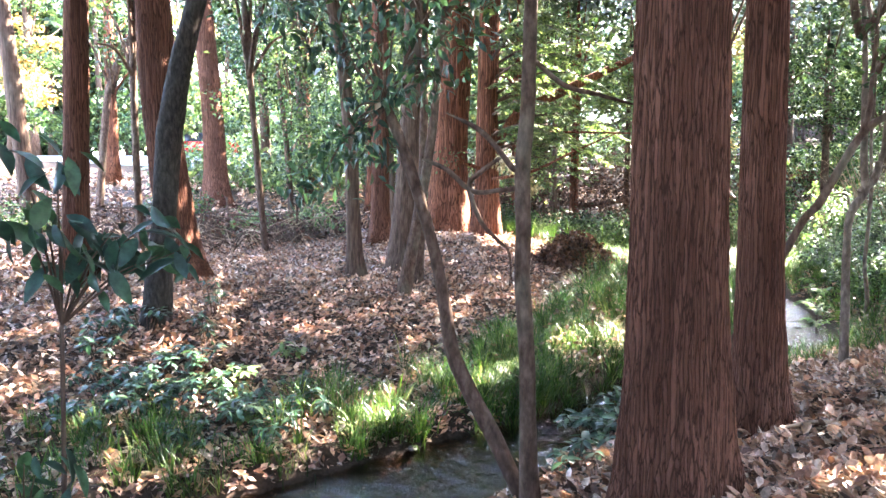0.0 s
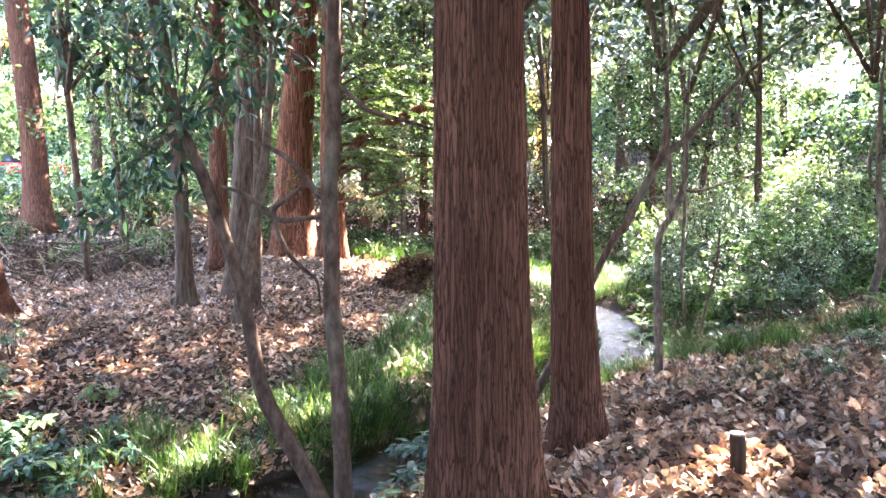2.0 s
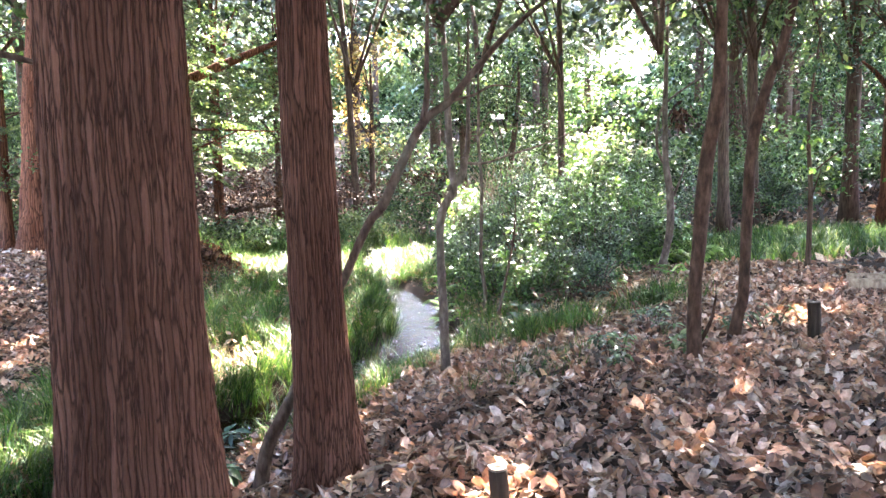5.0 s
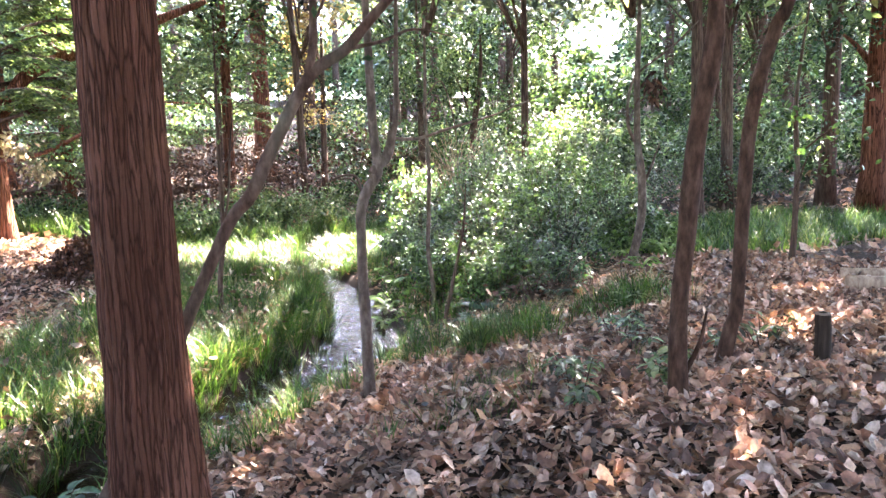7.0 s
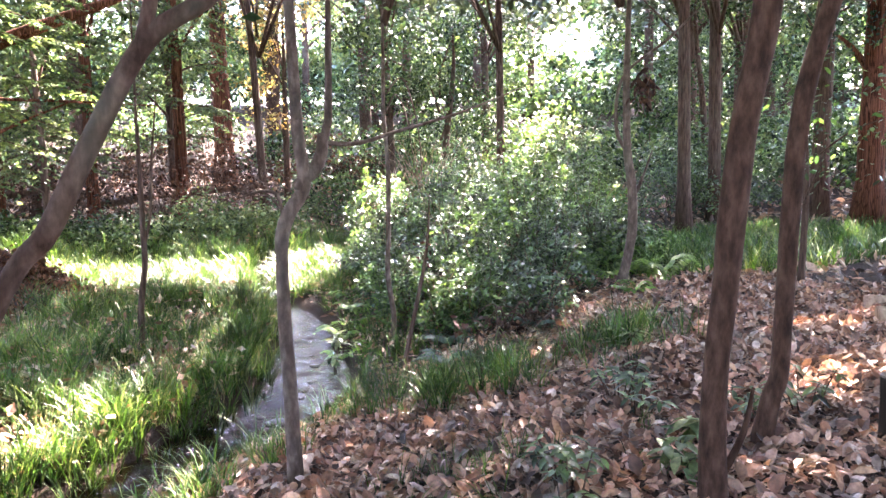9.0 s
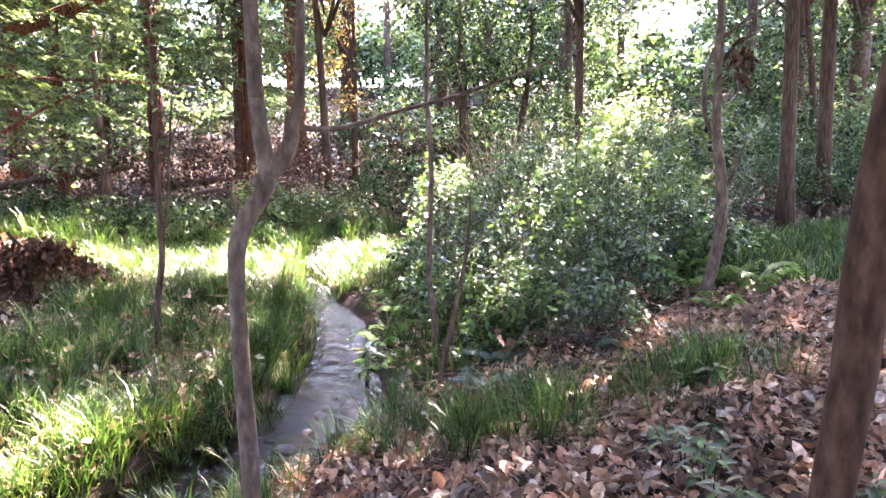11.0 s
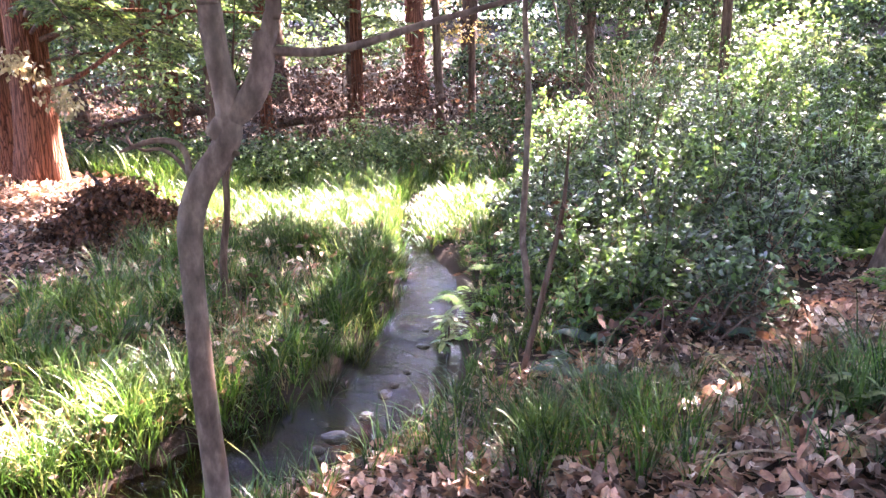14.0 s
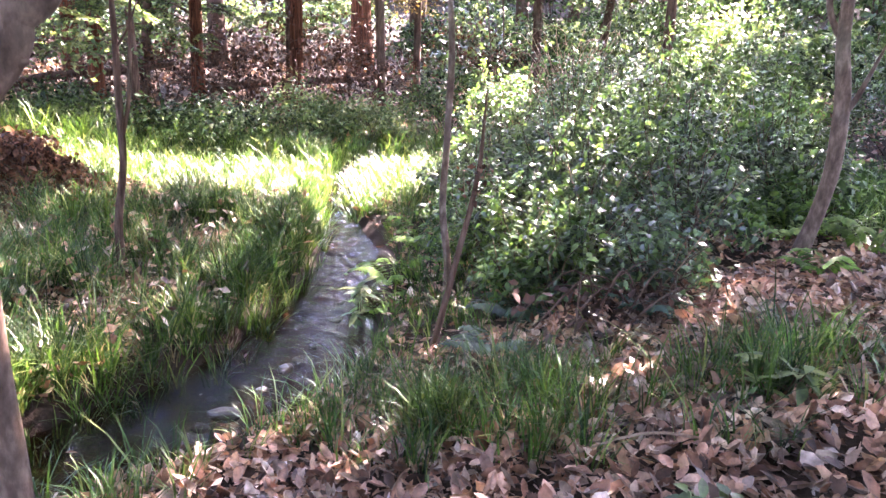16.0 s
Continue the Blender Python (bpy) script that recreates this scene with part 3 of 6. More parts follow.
# two stems from one foot at the water's edge
TWIN = small_tree("twin_stem_tree", "two-stemmed tree with grey bark rooted at the stream's edge",
           [([(0.66, 5.05, -0.92), (0.632, 5.046, -0.449), (0.617, 5.048, 0.19), (0.578, 5.053, 0.815), (0.578, 5.053, 1.225), (0.57, 5.054, 1.63), (0.598, 5.05, 2.03), (0.612, 5.05, 2.58), (0.64, 5.1, 4.0), (0.6, 5.4, 6.5)], [0.08, 0.0672, 0.06, 0.0576, 0.0552, 0.0576, 0.0552, 0.0496, 0.036, 0.016]),
            ([(0.6, 5.15, -0.85), (0.377, 5.3, -0.389), (0.2, 5.3, -0.053), (0.069, 5.3, 0.257), (0.013, 5.3, 0.608), (-0.06, 5.3, 0.997), (-0.166, 5.3, 1.382), (-0.271, 5.3, 1.72), (-0.375, 5.3, 1.992), (-0.42, 5.32, 2.1)], [0.06, 0.064, 0.0624, 0.0584, 0.0512, 0.0456, 0.044, 0.044, 0.04, 0.028]),
            ([(0.6, 5.04, 2.42), (0.681, 5.04, 2.361), (0.858, 5.019, 2.214), (1.092, 4.992, 2.147), (1.324, 4.964, 2.078)], [0.02, 0.018, 0.018, 0.015, 0.006]),
            ([(0.57, 5.05, 1.6), (0.49, 5.063, 1.65), (0.389, 5.075, 1.783), (0.247, 5.092, 1.921), (0.024, 5.118, 2.036)], [0.024, 0.022, 0.02, 0.018, 0.006]),
            ([(0.56, 5.05, 1.5), (0.391, 5.075, 1.477), (0.208, 5.097, 1.477), (0.025, 5.118, 1.631), (-0.148, 5.139, 1.705)], [0.019, 0.017, 0.018, 0.018, 0.01]),
            ([(0.409, 5.073, 1.711), (0.269, 5.089, 1.61), (0.188, 5.099, 1.509), (0.27, 5.089, 1.264), (0.393, 5.075, 1.122), (0.475, 5.065, 1.04), (0.497, 5.062, 0.834)], [0.014, 0.018, 0.019, 0.017, 0.013, 0.01, 0.004])],
           GREY_BARK, [(0.6, 5.6, 6.5), (0.3, 6.2, 7.2), (1.0, 5.9, 7.4)], group="small trees by the stream", segs=22)
# a tree that leans far over to the side of the path
LEANING = small_tree("leaning_tree", "slim tree leaning far over the grassy bank",
           [([(2.3, 6.44, ground_z(2.3, 6.44)), (2.393, 6.416, -0.449), (2.503, 6.381, -0.221), (2.676, 6.324, 0.132), (3.043, 6.2, 0.95), (3.187, 6.169, 1.241), (3.293, 6.149, 1.37), (3.443, 6.122, 1.675), (3.627, 6.089, 1.994), (3.82, 6.054, 2.14), (3.994, 6.022, 2.339), (4.4, 5.98, 2.75), (5.0, 5.9, 3.2)], [0.058, 0.052, 0.047, 0.04, 0.034, 0.034, 0.037, 0.034, 0.032, 0.03, 0.027, 0.02, 0.008]),
            ([(3.6, 6.09, 1.95), (3.648, 6.085, 2.162), (3.658, 6.083, 2.45), (3.7, 6.1, 3.3)], [0.024, 0.023, 0.018, 0.006]),
            ([(3.82, 6.054, 2.14), (4.05, 6.1, 2.2), (4.3, 6.2, 2.3), (4.55, 6.2, 2.28)], [0.012, 0.01, 0.008, 0.003])],
           GREY_BARK, [(4.3, 6.2, 3.1), (4.7, 5.9, 3.3), (3.7, 6.1, 3.4), (4.0, 6.3, 2.9)], size=0.075, each=60, group="small trees by the stream", segs=20)
# the bent, forked tree beside the stream
BENT = small_tree("bent_tree", "crooked forked tree with smooth grey bark and a broken stub",
           [([(4.615, 7.95, ground_z(4.61, 7.95)), (4.61, 7.949, -0.24), (4.605, 7.95, 0.138), (4.59, 7.95, 0.548), (4.59, 7.95, 0.938), (4.598, 7.95, 1.138), (4.65, 7.948, 1.285), (4.732, 7.945, 1.402), (4.759, 7.944, 1.503), (4.735, 7.945, 1.739), (4.726, 7.946, 1.877), (4.721, 7.946, 2.013), (4.7, 8.0, 3.2), (4.6, 8.1, 5.0)], [0.054, 0.049, 0.047, 0.045, 0.042, 0.046, 0.047, 0.046, 0.044, 0.04, 0.038, 0.037, 0.028, 0.01]),
            ([(4.7, 7.945, 1.44), (4.747, 7.945, 1.491), (4.832, 7.942, 1.565), (4.882, 7.94, 1.673), (4.892, 7.94, 1.79)], [0.036, 0.042, 0.045, 0.041, 0.032]),
            ([(4.87, 7.94, 1.66), (4.89, 7.94, 1.72), (4.921, 7.939, 1.83), (4.944, 7.938, 2.03), (5.0, 7.98, 3.3)], [0.03, 0.031, 0.028, 0.025, 0.01]),
            ([(4.88, 7.94, 1.72), (4.908, 7.939, 1.734), (5.066, 7.934, 1.727), (5.217, 7.929, 1.751), (5.423, 7.922, 1.813), (5.664, 7.914, 1.877), (5.912, 7.905, 1.947), (6.286, 7.892, 2.082), (6.6, 7.9, 2.2)], [0.02, 0.016, 0.015, 0.014, 0.0125, 0.011, 0.009, 0.006, 0.002]),
            ([(4.62, 7.95, 1.23), (4.607, 7.974, 1.328), (4.598, 7.988, 1.388), (4.564, 8.003, 1.424), (4.493, 8.021, 1.432), (4.414, 8.034, 1.41), (4.368, 8.041, 1.393)], [0.013, 0.012, 0.0115, 0.011, 0.01, 0.008, 0.004]),
            ([(4.607, 7.974, 1.31), (4.563, 7.993, 1.371), (4.512, 8.01, 1.403), (4.451, 8.024, 1.4), (4.39, 8.044, 1.435), (4.353, 8.055, 1.446)], [0.008, 0.0075, 0.007, 0.006, 0.005, 0.002]),
            ([(4.414, 8.034, 1.41), (4.4, 8.04, 1.45), (4.433, 8.045, 1.487)], [0.006, 0.005, 0.002]),
            ([(4.73, 7.945, 1.36), (4.765, 7.93, 1.385), (4.785, 7.92, 1.385)], [0.016, 0.013, 0.008])],
           PALE_BARK, [(4.7, 8.1, 4.4), (5.0, 8.0, 3.6), (4.5, 8.2, 4.9)], size=0.1, group="small trees by the stream", segs=24)
PATH_TREE = small_tree("path_tree", "slim reddish-brown tree beside the leafy path",
           [([(5.939, 5.663, -0.12), (5.934, 5.668, 0.225), (5.939, 5.663, 0.578), (5.961, 5.638, 0.994), (5.978, 5.619, 1.335), (6.007, 5.586, 1.769), (6.055, 5.533, 2.19), (6.064, 5.523, 2.574), (6.1, 5.5, 4.5), (6.2, 5.6, 6.5)], [0.066, 0.061, 0.058, 0.06, 0.063, 0.057, 0.06, 0.05, 0.035, 0.012]),
            ([(5.96, 5.65, 0.05), (6.06, 5.6, 0.28), (6.1, 5.58, 0.5)], [0.02, 0.016, 0.008])],
           TWIN_BARK, [(6.1, 5.6, 5.8), (6.5, 5.4, 5.4), (5.8, 5.9, 6.2)], group="slim trees beside the path", segs=26)
BOWED_TREE = small_tree("path_tree", "slim bowed reddish-brown tree beside the leafy path",
           [([(6.798, 6.066, -0.104), (6.84, 6.013, 0.193), (6.867, 5.979, 0.403), (6.883, 5.959, 1.213), (6.903, 5.933, 1.764), (6.935, 5.893, 2.071), (6.999, 5.812, 2.443), (7.062, 5.733, 2.731), (7.4, 5.6, 4.5), (7.5, 5.5, 6.0)], [0.06, 0.055, 0.052, 0.051, 0.05, 0.05, 0.047, 0.044, 0.03, 0.01])],
           TWIN_BARK, [(7.4, 5.7, 5.4), (7.8, 5.4, 5.6)], group="slim trees beside the path", segs=26)
PALE_SAPLING = small_tree("sapling", "pale kinked sapling at the shrubs' edge",
           [([(10.03, 10.62, -0.08), (10.115, 10.535, 0.354), (10.155, 10.497, 0.773), (10.144, 10.507, 1.294), (10.101, 10.549, 1.745), (10.091, 10.559, 2.296), (10.089, 10.561, 2.727), (10.1, 10.5, 4.6)], [0.07, 0.064, 0.064, 0.062, 0.056, 0.048, 0.045, 0.015]),
            ([(10.13, 10.5, 1.1), (10.218, 10.435, 1.297), (10.329, 10.327, 1.747)], [0.026, 0.024, 0.008]),
            ([(10.11, 10.55, 1.7), (9.996, 10.652, 2.079), (10.06, 10.589, 2.729), (10.474, 10.196, 3.188), (10.9, 9.9, 3.7)], [0.028, 0.026, 0.02, 0.016, 0.005])],
           PALE_BARK, [(10.1, 10.5, 4.4), (10.6, 10.1, 4.1), (9.7, 10.8, 4.6)], size=0.1, group="thin saplings")
small_tree("sapling", "dark thin sapling in the sedge", [([(4.19, 12.586, ground_z(4.19, 12.586)), (4.186, 12.586, -0.069), (4.263, 12.589, 0.474), (4.27, 12.589, 0.948), (4.277, 12.589, 1.525), (4.278, 12.589, 2.195), (4.3, 12.6, 3.6)], [0.042, 0.038, 0.034, 0.033, 0.028, 0.02, 0.006]),
            ([(4.27, 12.59, 0.7), (4.36, 12.57, 1.1), (4.42, 12.55, 1.8), (4.5, 12.5, 2.5)], [0.02, 0.018, 0.014, 0.005]),
            ([(4.275, 12.59, 1.5), (4.4, 12.55, 1.7), (4.56, 12.5, 2.1)], [0.012, 0.01, 0.003])],
           BROWN_BARK, [(4.3, 12.9, 3.2), (4.0, 12.7, 2.9), (4.1, 12.5, 2.3)], LIGHT_LEAF, 0.09, group="thin saplings")
WAVY_SAPLING = small_tree("sapling", "thin wavy pale sapling above the stream", [([(7.1, 11.67, ground_z(7.1, 11.67)), (7.117, 11.666, -0.342), (7.06, 11.688, 0.215), (7.08, 11.68, 0.819), (7.096, 11.674, 1.576), (7.06, 11.688, 2.249), (7.071, 11.683, 2.685), (7.1, 11.7, 4.2)], [0.036, 0.035, 0.033, 0.03, 0.029, 0.026, 0.024, 0.008]),
            ([(7.09, 11.67, 2.3), (7.2, 11.6, 2.5), (7.32, 11.55, 2.2), (7.4, 11.5, 1.5)], [0.012, 0.01, 0.008, 0.003]),
            ([(7.08, 11.67, 2.5), (7.3, 11.6, 2.7), (7.5, 11.6, 2.1), (7.55, 11.6, 1.3)], [0.01, 0.01, 0.008, 0.003])],
           PALE_BARK, [(7.2, 11.8, 3.8), (7.5, 11.6, 3.4), (6.9, 12, 3.5)], LIGHT_LEAF, 0.1, group="thin saplings")
small_tree("sapling", "leafy young tree with light-green sprays under the dark conifers", [([(12.2, 9.4, ground_z(12.2, 9.4)), (12.25, 9.4, 1.2), (12.1, 9.35, 2.4), (12.3, 9.3, 4.0)], [0.05, 0.04, 0.03, 0.008]),
            ([(12.2, 9.4, 1.0), (12.0, 9.1, 1.4), (11.7, 8.8, 1.6)], [0.016, 0.012, 0.004]), ([(12.2, 9.4, 1.5), (12.3, 8.9, 1.9), (12.5, 8.5, 2.1)], [0.014, 0.011, 0.004])],
           BROWN_BARK, [(11.8, 8.9, 1.55), (12.4, 8.7, 1.95), (12.0, 9.2, 2.2), (12.5, 9.1, 1.3), (11.9, 9.5, 1.75), (12.7, 8.8, 2.5), (12.1, 9.2, 2.9), (11.6, 9.3, 2.4)], GREEN_LEAF, 0.11, 34, 0.22, group="thin saplings", shape=OVAL)
small_tree("sapling", "short dry stem leaning over the bank", [([(6.67, 10.54, -0.67), (6.85, 10.47, 0.08), (6.97, 10.43, 0.7), (7.0, 10.4, 1.3)], [0.026, 0.024, 0.018, 0.005])],
           BROWN_BARK, [(6.97, 10.43, 0.75), (6.93, 10.43, 0.6)], BROWN_LEAF, 0.07, 16, 0.07, group="thin saplings")

# ---- posts, logs, dead wood ----
for px, py, h, r, lab in ((3.163, 4.211, 0.05 - ground_z(3.163, 4.211), 0.05, "short weathered round wooden post at the path's edge"), (7.5, 5.7, 0.3 - ground_z(7.5, 5.7), 0.06, "dark round wooden post beside the leafy path"), (8.9, 4.6, 0.5, 0.06, "dark round wooden post beside the leafy path")):
    z = ground_z(px, py)
    t = thing("post", lab, "post", "path posts", (px, py, z))
    tube("shaft", [(0, 0, -0.1), (0.005, 0, h * 0.5), (0, 0.006, h - 0.012)], [r * 1.03, r, r * 0.98], POST_WOOD, t, 28, 6, 0.012, "", 0, 0.002)
    bm = bmesh.new()
    bmesh.ops.create_cone(bm, cap_ends=True, segments=24, radius1=r * 0.97, radius2=r * 0.9, depth=0.012, matrix=Matrix.Translation((0, 0.006, h - 0.004)))
    part("top", bm, CUT_WOOD, t, "pale worn end grain")
for lx, ly, ang, ln, r in ((11.9, 7.0, -52, 2.4, 0.10), (11.2, 6.6, -48, 2.2, 0.11)):
    z = ground_z(lx, ly) + r * 0.8
    c, s = math.cos(radians(ang)) * ln / 2, math.sin(radians(ang)) * ln / 2
    t = thing("log", "cut log lying among the leaves", "log", "cut logs", (lx, ly, z))
    tube("bark", [(-c, -s, 0), (0, 0, 0.01), (c, s, 0)], [r, r * 0.97, r * 0.93], DEAD_WOOD, t, 18, 8, 0.015)

# ---- far woods ----
def wood_tree(x, y, h, r, spread, low, mats, count, size, lean=0.0, each=30, fluff=0.36):
    z = ground_z(x, y)
    t = thing("woodland_tree", "tall woodland tree with a leafy crown on the far slope" if mats[1] is not GOLD_LEAF else "woodland tree with yellowing autumn leaves", "tree", "far woodland trees", (x, y, z))
    bend = rng.normal(0, 0.25, 2)
    trunk = tube("trunk", [(0, 0, -0.2), (bend[0] * 0.4, bend[1] * 0.4, h * 0.4), (bend[0] + lean, bend[1], h * 0.75), (bend[0] + lean, bend[1], h)], [r, r * 0.8, r * 0.5, r * 0.12], mats[0], t, 12, 4, 0.03, "", 0.4)
    boughs = crown_points(0, 0, low, h * 1.02, spread, max(8, count // 8))
    n = np.arange(count) % len(boughs)
    way = rng.standard_normal((count, 3))
    way /= np.linalg.norm(way, axis=1)[:, None]
    c = boughs[n] + way * (1, 1, 0.45) * (0.28 * spread * rng.uniform(0.6, 1.15, count))[:, None]
    for p in boughs[:5]:
        tube("limb", [(0, 0, p[2] * 0.75), (p[0] * 0.5, p[1] * 0.5, p[2] * 0.9), tuple(p)], [r * 0.3, r * 0.2, 0.01], mats[0], trunk, 6, 3)
    at = clumps(c, each, fluff) + np.array((x, y, z))
    at = at[~sunlit(at)] - np.array((x, y, z))
    leaves("crown", at, size, mats[1], t, shade=False)
    return t


ROOF = []


def canopy(t, x, y, z0, z1, r, count, mat, size=0.34):
    """Adds a high spreading crown to the tree t, mostly out of view, to give shade."""
    o = np.array(t.location)
    u, an = np.sqrt(rng.random(count)), rng.uniform(0, 6.283, count)
    c = np.column_stack([x + r * u * np.cos(an), y + r * u * np.sin(an), rng.uniform(z0, z1, count)])
    ROOF.append((t, np.array((x, y)), clumps(c, 14, 0.5)))
    for p in c[:3]:
        tube("limb", [(0, 0, z0 * 0.62), tuple((p - o) * (0.55, 0.55, 0.85)), tuple(p - o)], [0.05, 0.035, 0.01], BROWN_BARK, t, 6, 3)


for x, y, h, r, spread, low, bk, lf, count in (
        (9.3, 31, 14, 0.36, 3.0, 3.5, CYPRESS_FAR, FOREST_LEAF, 110), (11.7, 33, 15, 0.34, 3.0, 3.0, BROWN_BARK, FOREST_LEAF, 110), (4.5, 32, 14, 0.3, 3.0, 3.5, BROWN_BARK, LIGHT_LEAF, 110),
        (0.5, 29, 14, 0.22, 2.6, 3, CYPRESS_FAR, LIGHT_LEAF, 90), (23.4, 21.3, 14, 0.3, 3.0, 3.5, BROWN_BARK, FOREST_LEAF, 110), (24.0, 19.6, 13, 0.3, 3.0, 3.5, GREY_BARK, FOREST_LEAF, 110),
        (20.1, 13.0, 12, 0.3, 3.0, 2.6, CYPRESS_FAR, DARK_LEAF, 130), (20.9, 12.7, 12, 0.26, 2.6, 2.6, CYPRESS_FAR, DARK_LEAF, 100),
        (-5.2, 27, 11, 0.24, 2.8, 0.8, BROWN_BARK, DARK_LEAF, 190), (-3.0, 29.5, 12, 0.24, 2.8, 0.8, BROWN_BARK, FOREST_LEAF, 190), (-7.6, 30.5, 12, 0.24, 2.6, 1.0, BROWN_BARK, DARK_LEAF, 190), (-0.9, 27, 11, 0.2, 2.4, 1.0, BROWN_BARK, DARK_LEAF, 150), (20.5, 14.5, 12, 0.22, 3.0, 1.6, BROWN_BARK, FOREST_LEAF, 130), (-6, 31, 14, 0.3, 3, 3, CYPRESS_FAR, FOREST_LEAF, 110),
        (-14, 30, 13, 0.26, 3, 4, CYPRESS_FAR, LIGHT_LEAF, 80), (-18, 26, 13, 0.26, 3, 3, BROWN_BARK, GOLD_LEAF, 80), (-2.5, 25, 13, 0.24, 2.4, 2.5, CYPRESS_FAR, FOREST_LEAF, 110),
        (16, 33, 14, 0.28, 3.2, 2.0, GREY_BARK, FOREST_LEAF, 130), (20.5, 30, 10, 0.2, 2.6, 1.5, GREY_BARK, FOREST_LEAF, 130), (33, 25, 13, 0.26, 3.2, 2.0, GREY_BARK, FOREST_LEAF, 130),
        (29, 17, 12, 0.26, 3.2, 2.0, BROWN_BARK, FOREST_LEAF, 130), (24, 8, 12, 0.26, 3.2, 2.0, BROWN_BARK, DARK_LEAF, 120), (18, 5.5, 12, 0.26, 3.0, 2.5, BROWN_BARK, DARK_LEAF, 100),
        (13, 24, 7, 0.14, 2.2, 1.0, GREY_BARK, FOREST_LEAF, 110), (14.5, 23.5, 6, 0.14, 1.8, 0.8, GREY_BARK, FOREST_LEAF, 100), (20.8, 18.2, 7, 0.12, 2.0, 0.8, GREY_BARK, FOREST_LEAF, 120),
        (6.5, 25, 7, 0.12, 2.0, 3.0, BROWN_BARK, LIGHT_LEAF, 90), (3, 24, 7, 0.12, 2.0, 2.8, BROWN_BARK, LIGHT_LEAF, 90), (10, 25.5, 6, 0.12, 2.0, 2.4, BROWN_BARK, GOLD_LEAF, 50),
        (-4.5, 21, 6.5, 0.1, 1.8, 1.4, BROWN_BARK, FOREST_LEAF, 90), (-1.5, 21.5, 6, 0.1, 1.6, 1.6, BROWN_BARK, LIGHT_LEAF, 70), (3.3, 20.8, 6, 0.09, 1.6, 1.6, BROWN_BARK, LIGHT_LEAF, 70)):
    tree = wood_tree(x, y, h, r, spread, low, (bk, lf), count, 0.13 if y < 28 else 0.16, each=40)
    if x > 2.5 and h > 9:
        canopy(tree, x - 1, y - 1, 7.5, 13, 5.0, 40, CANOPY_LEAF)
for i in range(64):
    an = radians(-62 + 130 * (i + rng.uniform(-0.3, 0.3)) / 64)
    d = rng.uniform(34, 56)
    x, y = 4 + d * math.sin(an), 3 + d * math.cos(an)
    if -24 < x < -6:
        continue
    if -8 < math.degrees(an) < 22 and i % 3:
        continue
    if abs(math.degrees(an) - 39.6) < 3.5:
        continue
    tree = wood_tree(x, y, rng.uniform(11, 17), 0.26, 3.8, 0.8, (BROWN_BARK, LIGHT_LEAF if rng.random() < 0.4 else FOREST_LEAF), 72, 0.26, each=48, fluff=0.5)
    canopy(tree, x, y, 11, 15, 4.0, 8, CANOPY_LEAF)

for x, y in ((-9, 56), (-13, 58), (-17, 55), (-21, 57), (-25, 52), (-7, 50), (-28, 46), (-26, 38), (-20, 62), (-11, 63)):
    wood_tree(x, y, rng.uniform(12, 16), 0.26, 3.8, 2.0, (BROWN_BARK, FOREST_LEAF if rng.random() < 0.7 else GOLD_LEAF), 90, 0.42)

for k in range(58):
    a0 = -44 + 124 * (k + rng.uniform(-0.4, 0.4)) / 58
    if abs(a0 - 39.6) < 3.0:
        continue
    if -8 < a0 < 22 and k % 3:
        continue
    d = rng.uniform(66, 84)
    wood_tree(4 + d * math.sin(radians(a0)), 3 + d * math.cos(radians(a0)), rng.uniform(15, 24), 0.3, 5.0, 1.0, (BROWN_BARK, FOREST_LEAF), 60, 0.95, each=48, fluff=1.0)

# trees added behind and beside the walker, mostly unseen, whose crowns shade the stream
for x, y in ((-3, -4), (3, -5), (9, -3), (12, 1), (14, 4.5), (17.5, 6.5), (-7, 3), (-12, 9), (7, 0), (10.5, 2), (-8, -3)):
    z = ground_z(x, y)
    tree = tall_tree("cypress_tree", CYP, [(x, y, z), (x + 0.05, y, z + 4)], [0.22, 0.2], CYPRESS_FAR, 20, top=14 + rng.uniform(-2, 2), spread=3.4, clump=110, size=0.27)
    if x > 6:
        canopy(tree, x, y + 1, 7, 12, 4.0, 45, CANOPY_LEAF)
# unseen ring of low-crowned trees, added to block the sky behind the walker
for k in range(26):
    an, d = radians(96 + 200 * (k + rng.uniform(-0.3, 0.3)) / 26), rng.uniform(13, 20)
    wood_tree(3 + d * math.sin(an), 2 + d * math.cos(an), rng.uniform(10, 14), 0.2, 3.2, 0.6, (BROWN_BARK, FOREST_LEAF), 96, 0.55, each=30)
for x, y, cx, cy, r in ((16.2, 15.0, 14.5, 15.0, 0.16), (18.2, 15.8, 18.5, 15.5, 0.17), (14.2, 19.6, 13.2, 20.0, 0.12), (8.6, 23.0, 8.5, 22.5, 0.12)):
    tree = wood_tree(x, y, 12, r, 2.0, 6.0, (BROWN_BARK, FOREST_LEAF), 40, 0.2)
    canopy(tree, cx, cy, 7.5, 12.5, 4.4, 70, CANOPY_LEAF)
for tree, cx, cy, z0 in ((BENT, 6.0, 9.5, 6.0), (PALE_SAPLING, 10.5, 11.0, 6.0), (WAVY_SAPLING, 8.5, 14.0, 6.5), (LEANING, 4.0, 6.5, 6.5), (TWIN, 0.8, 5.6, 6.5)):
    canopy(tree, cx, cy, z0, z0 + 3.0, 3.6, 50, CANOPY_LEAF)


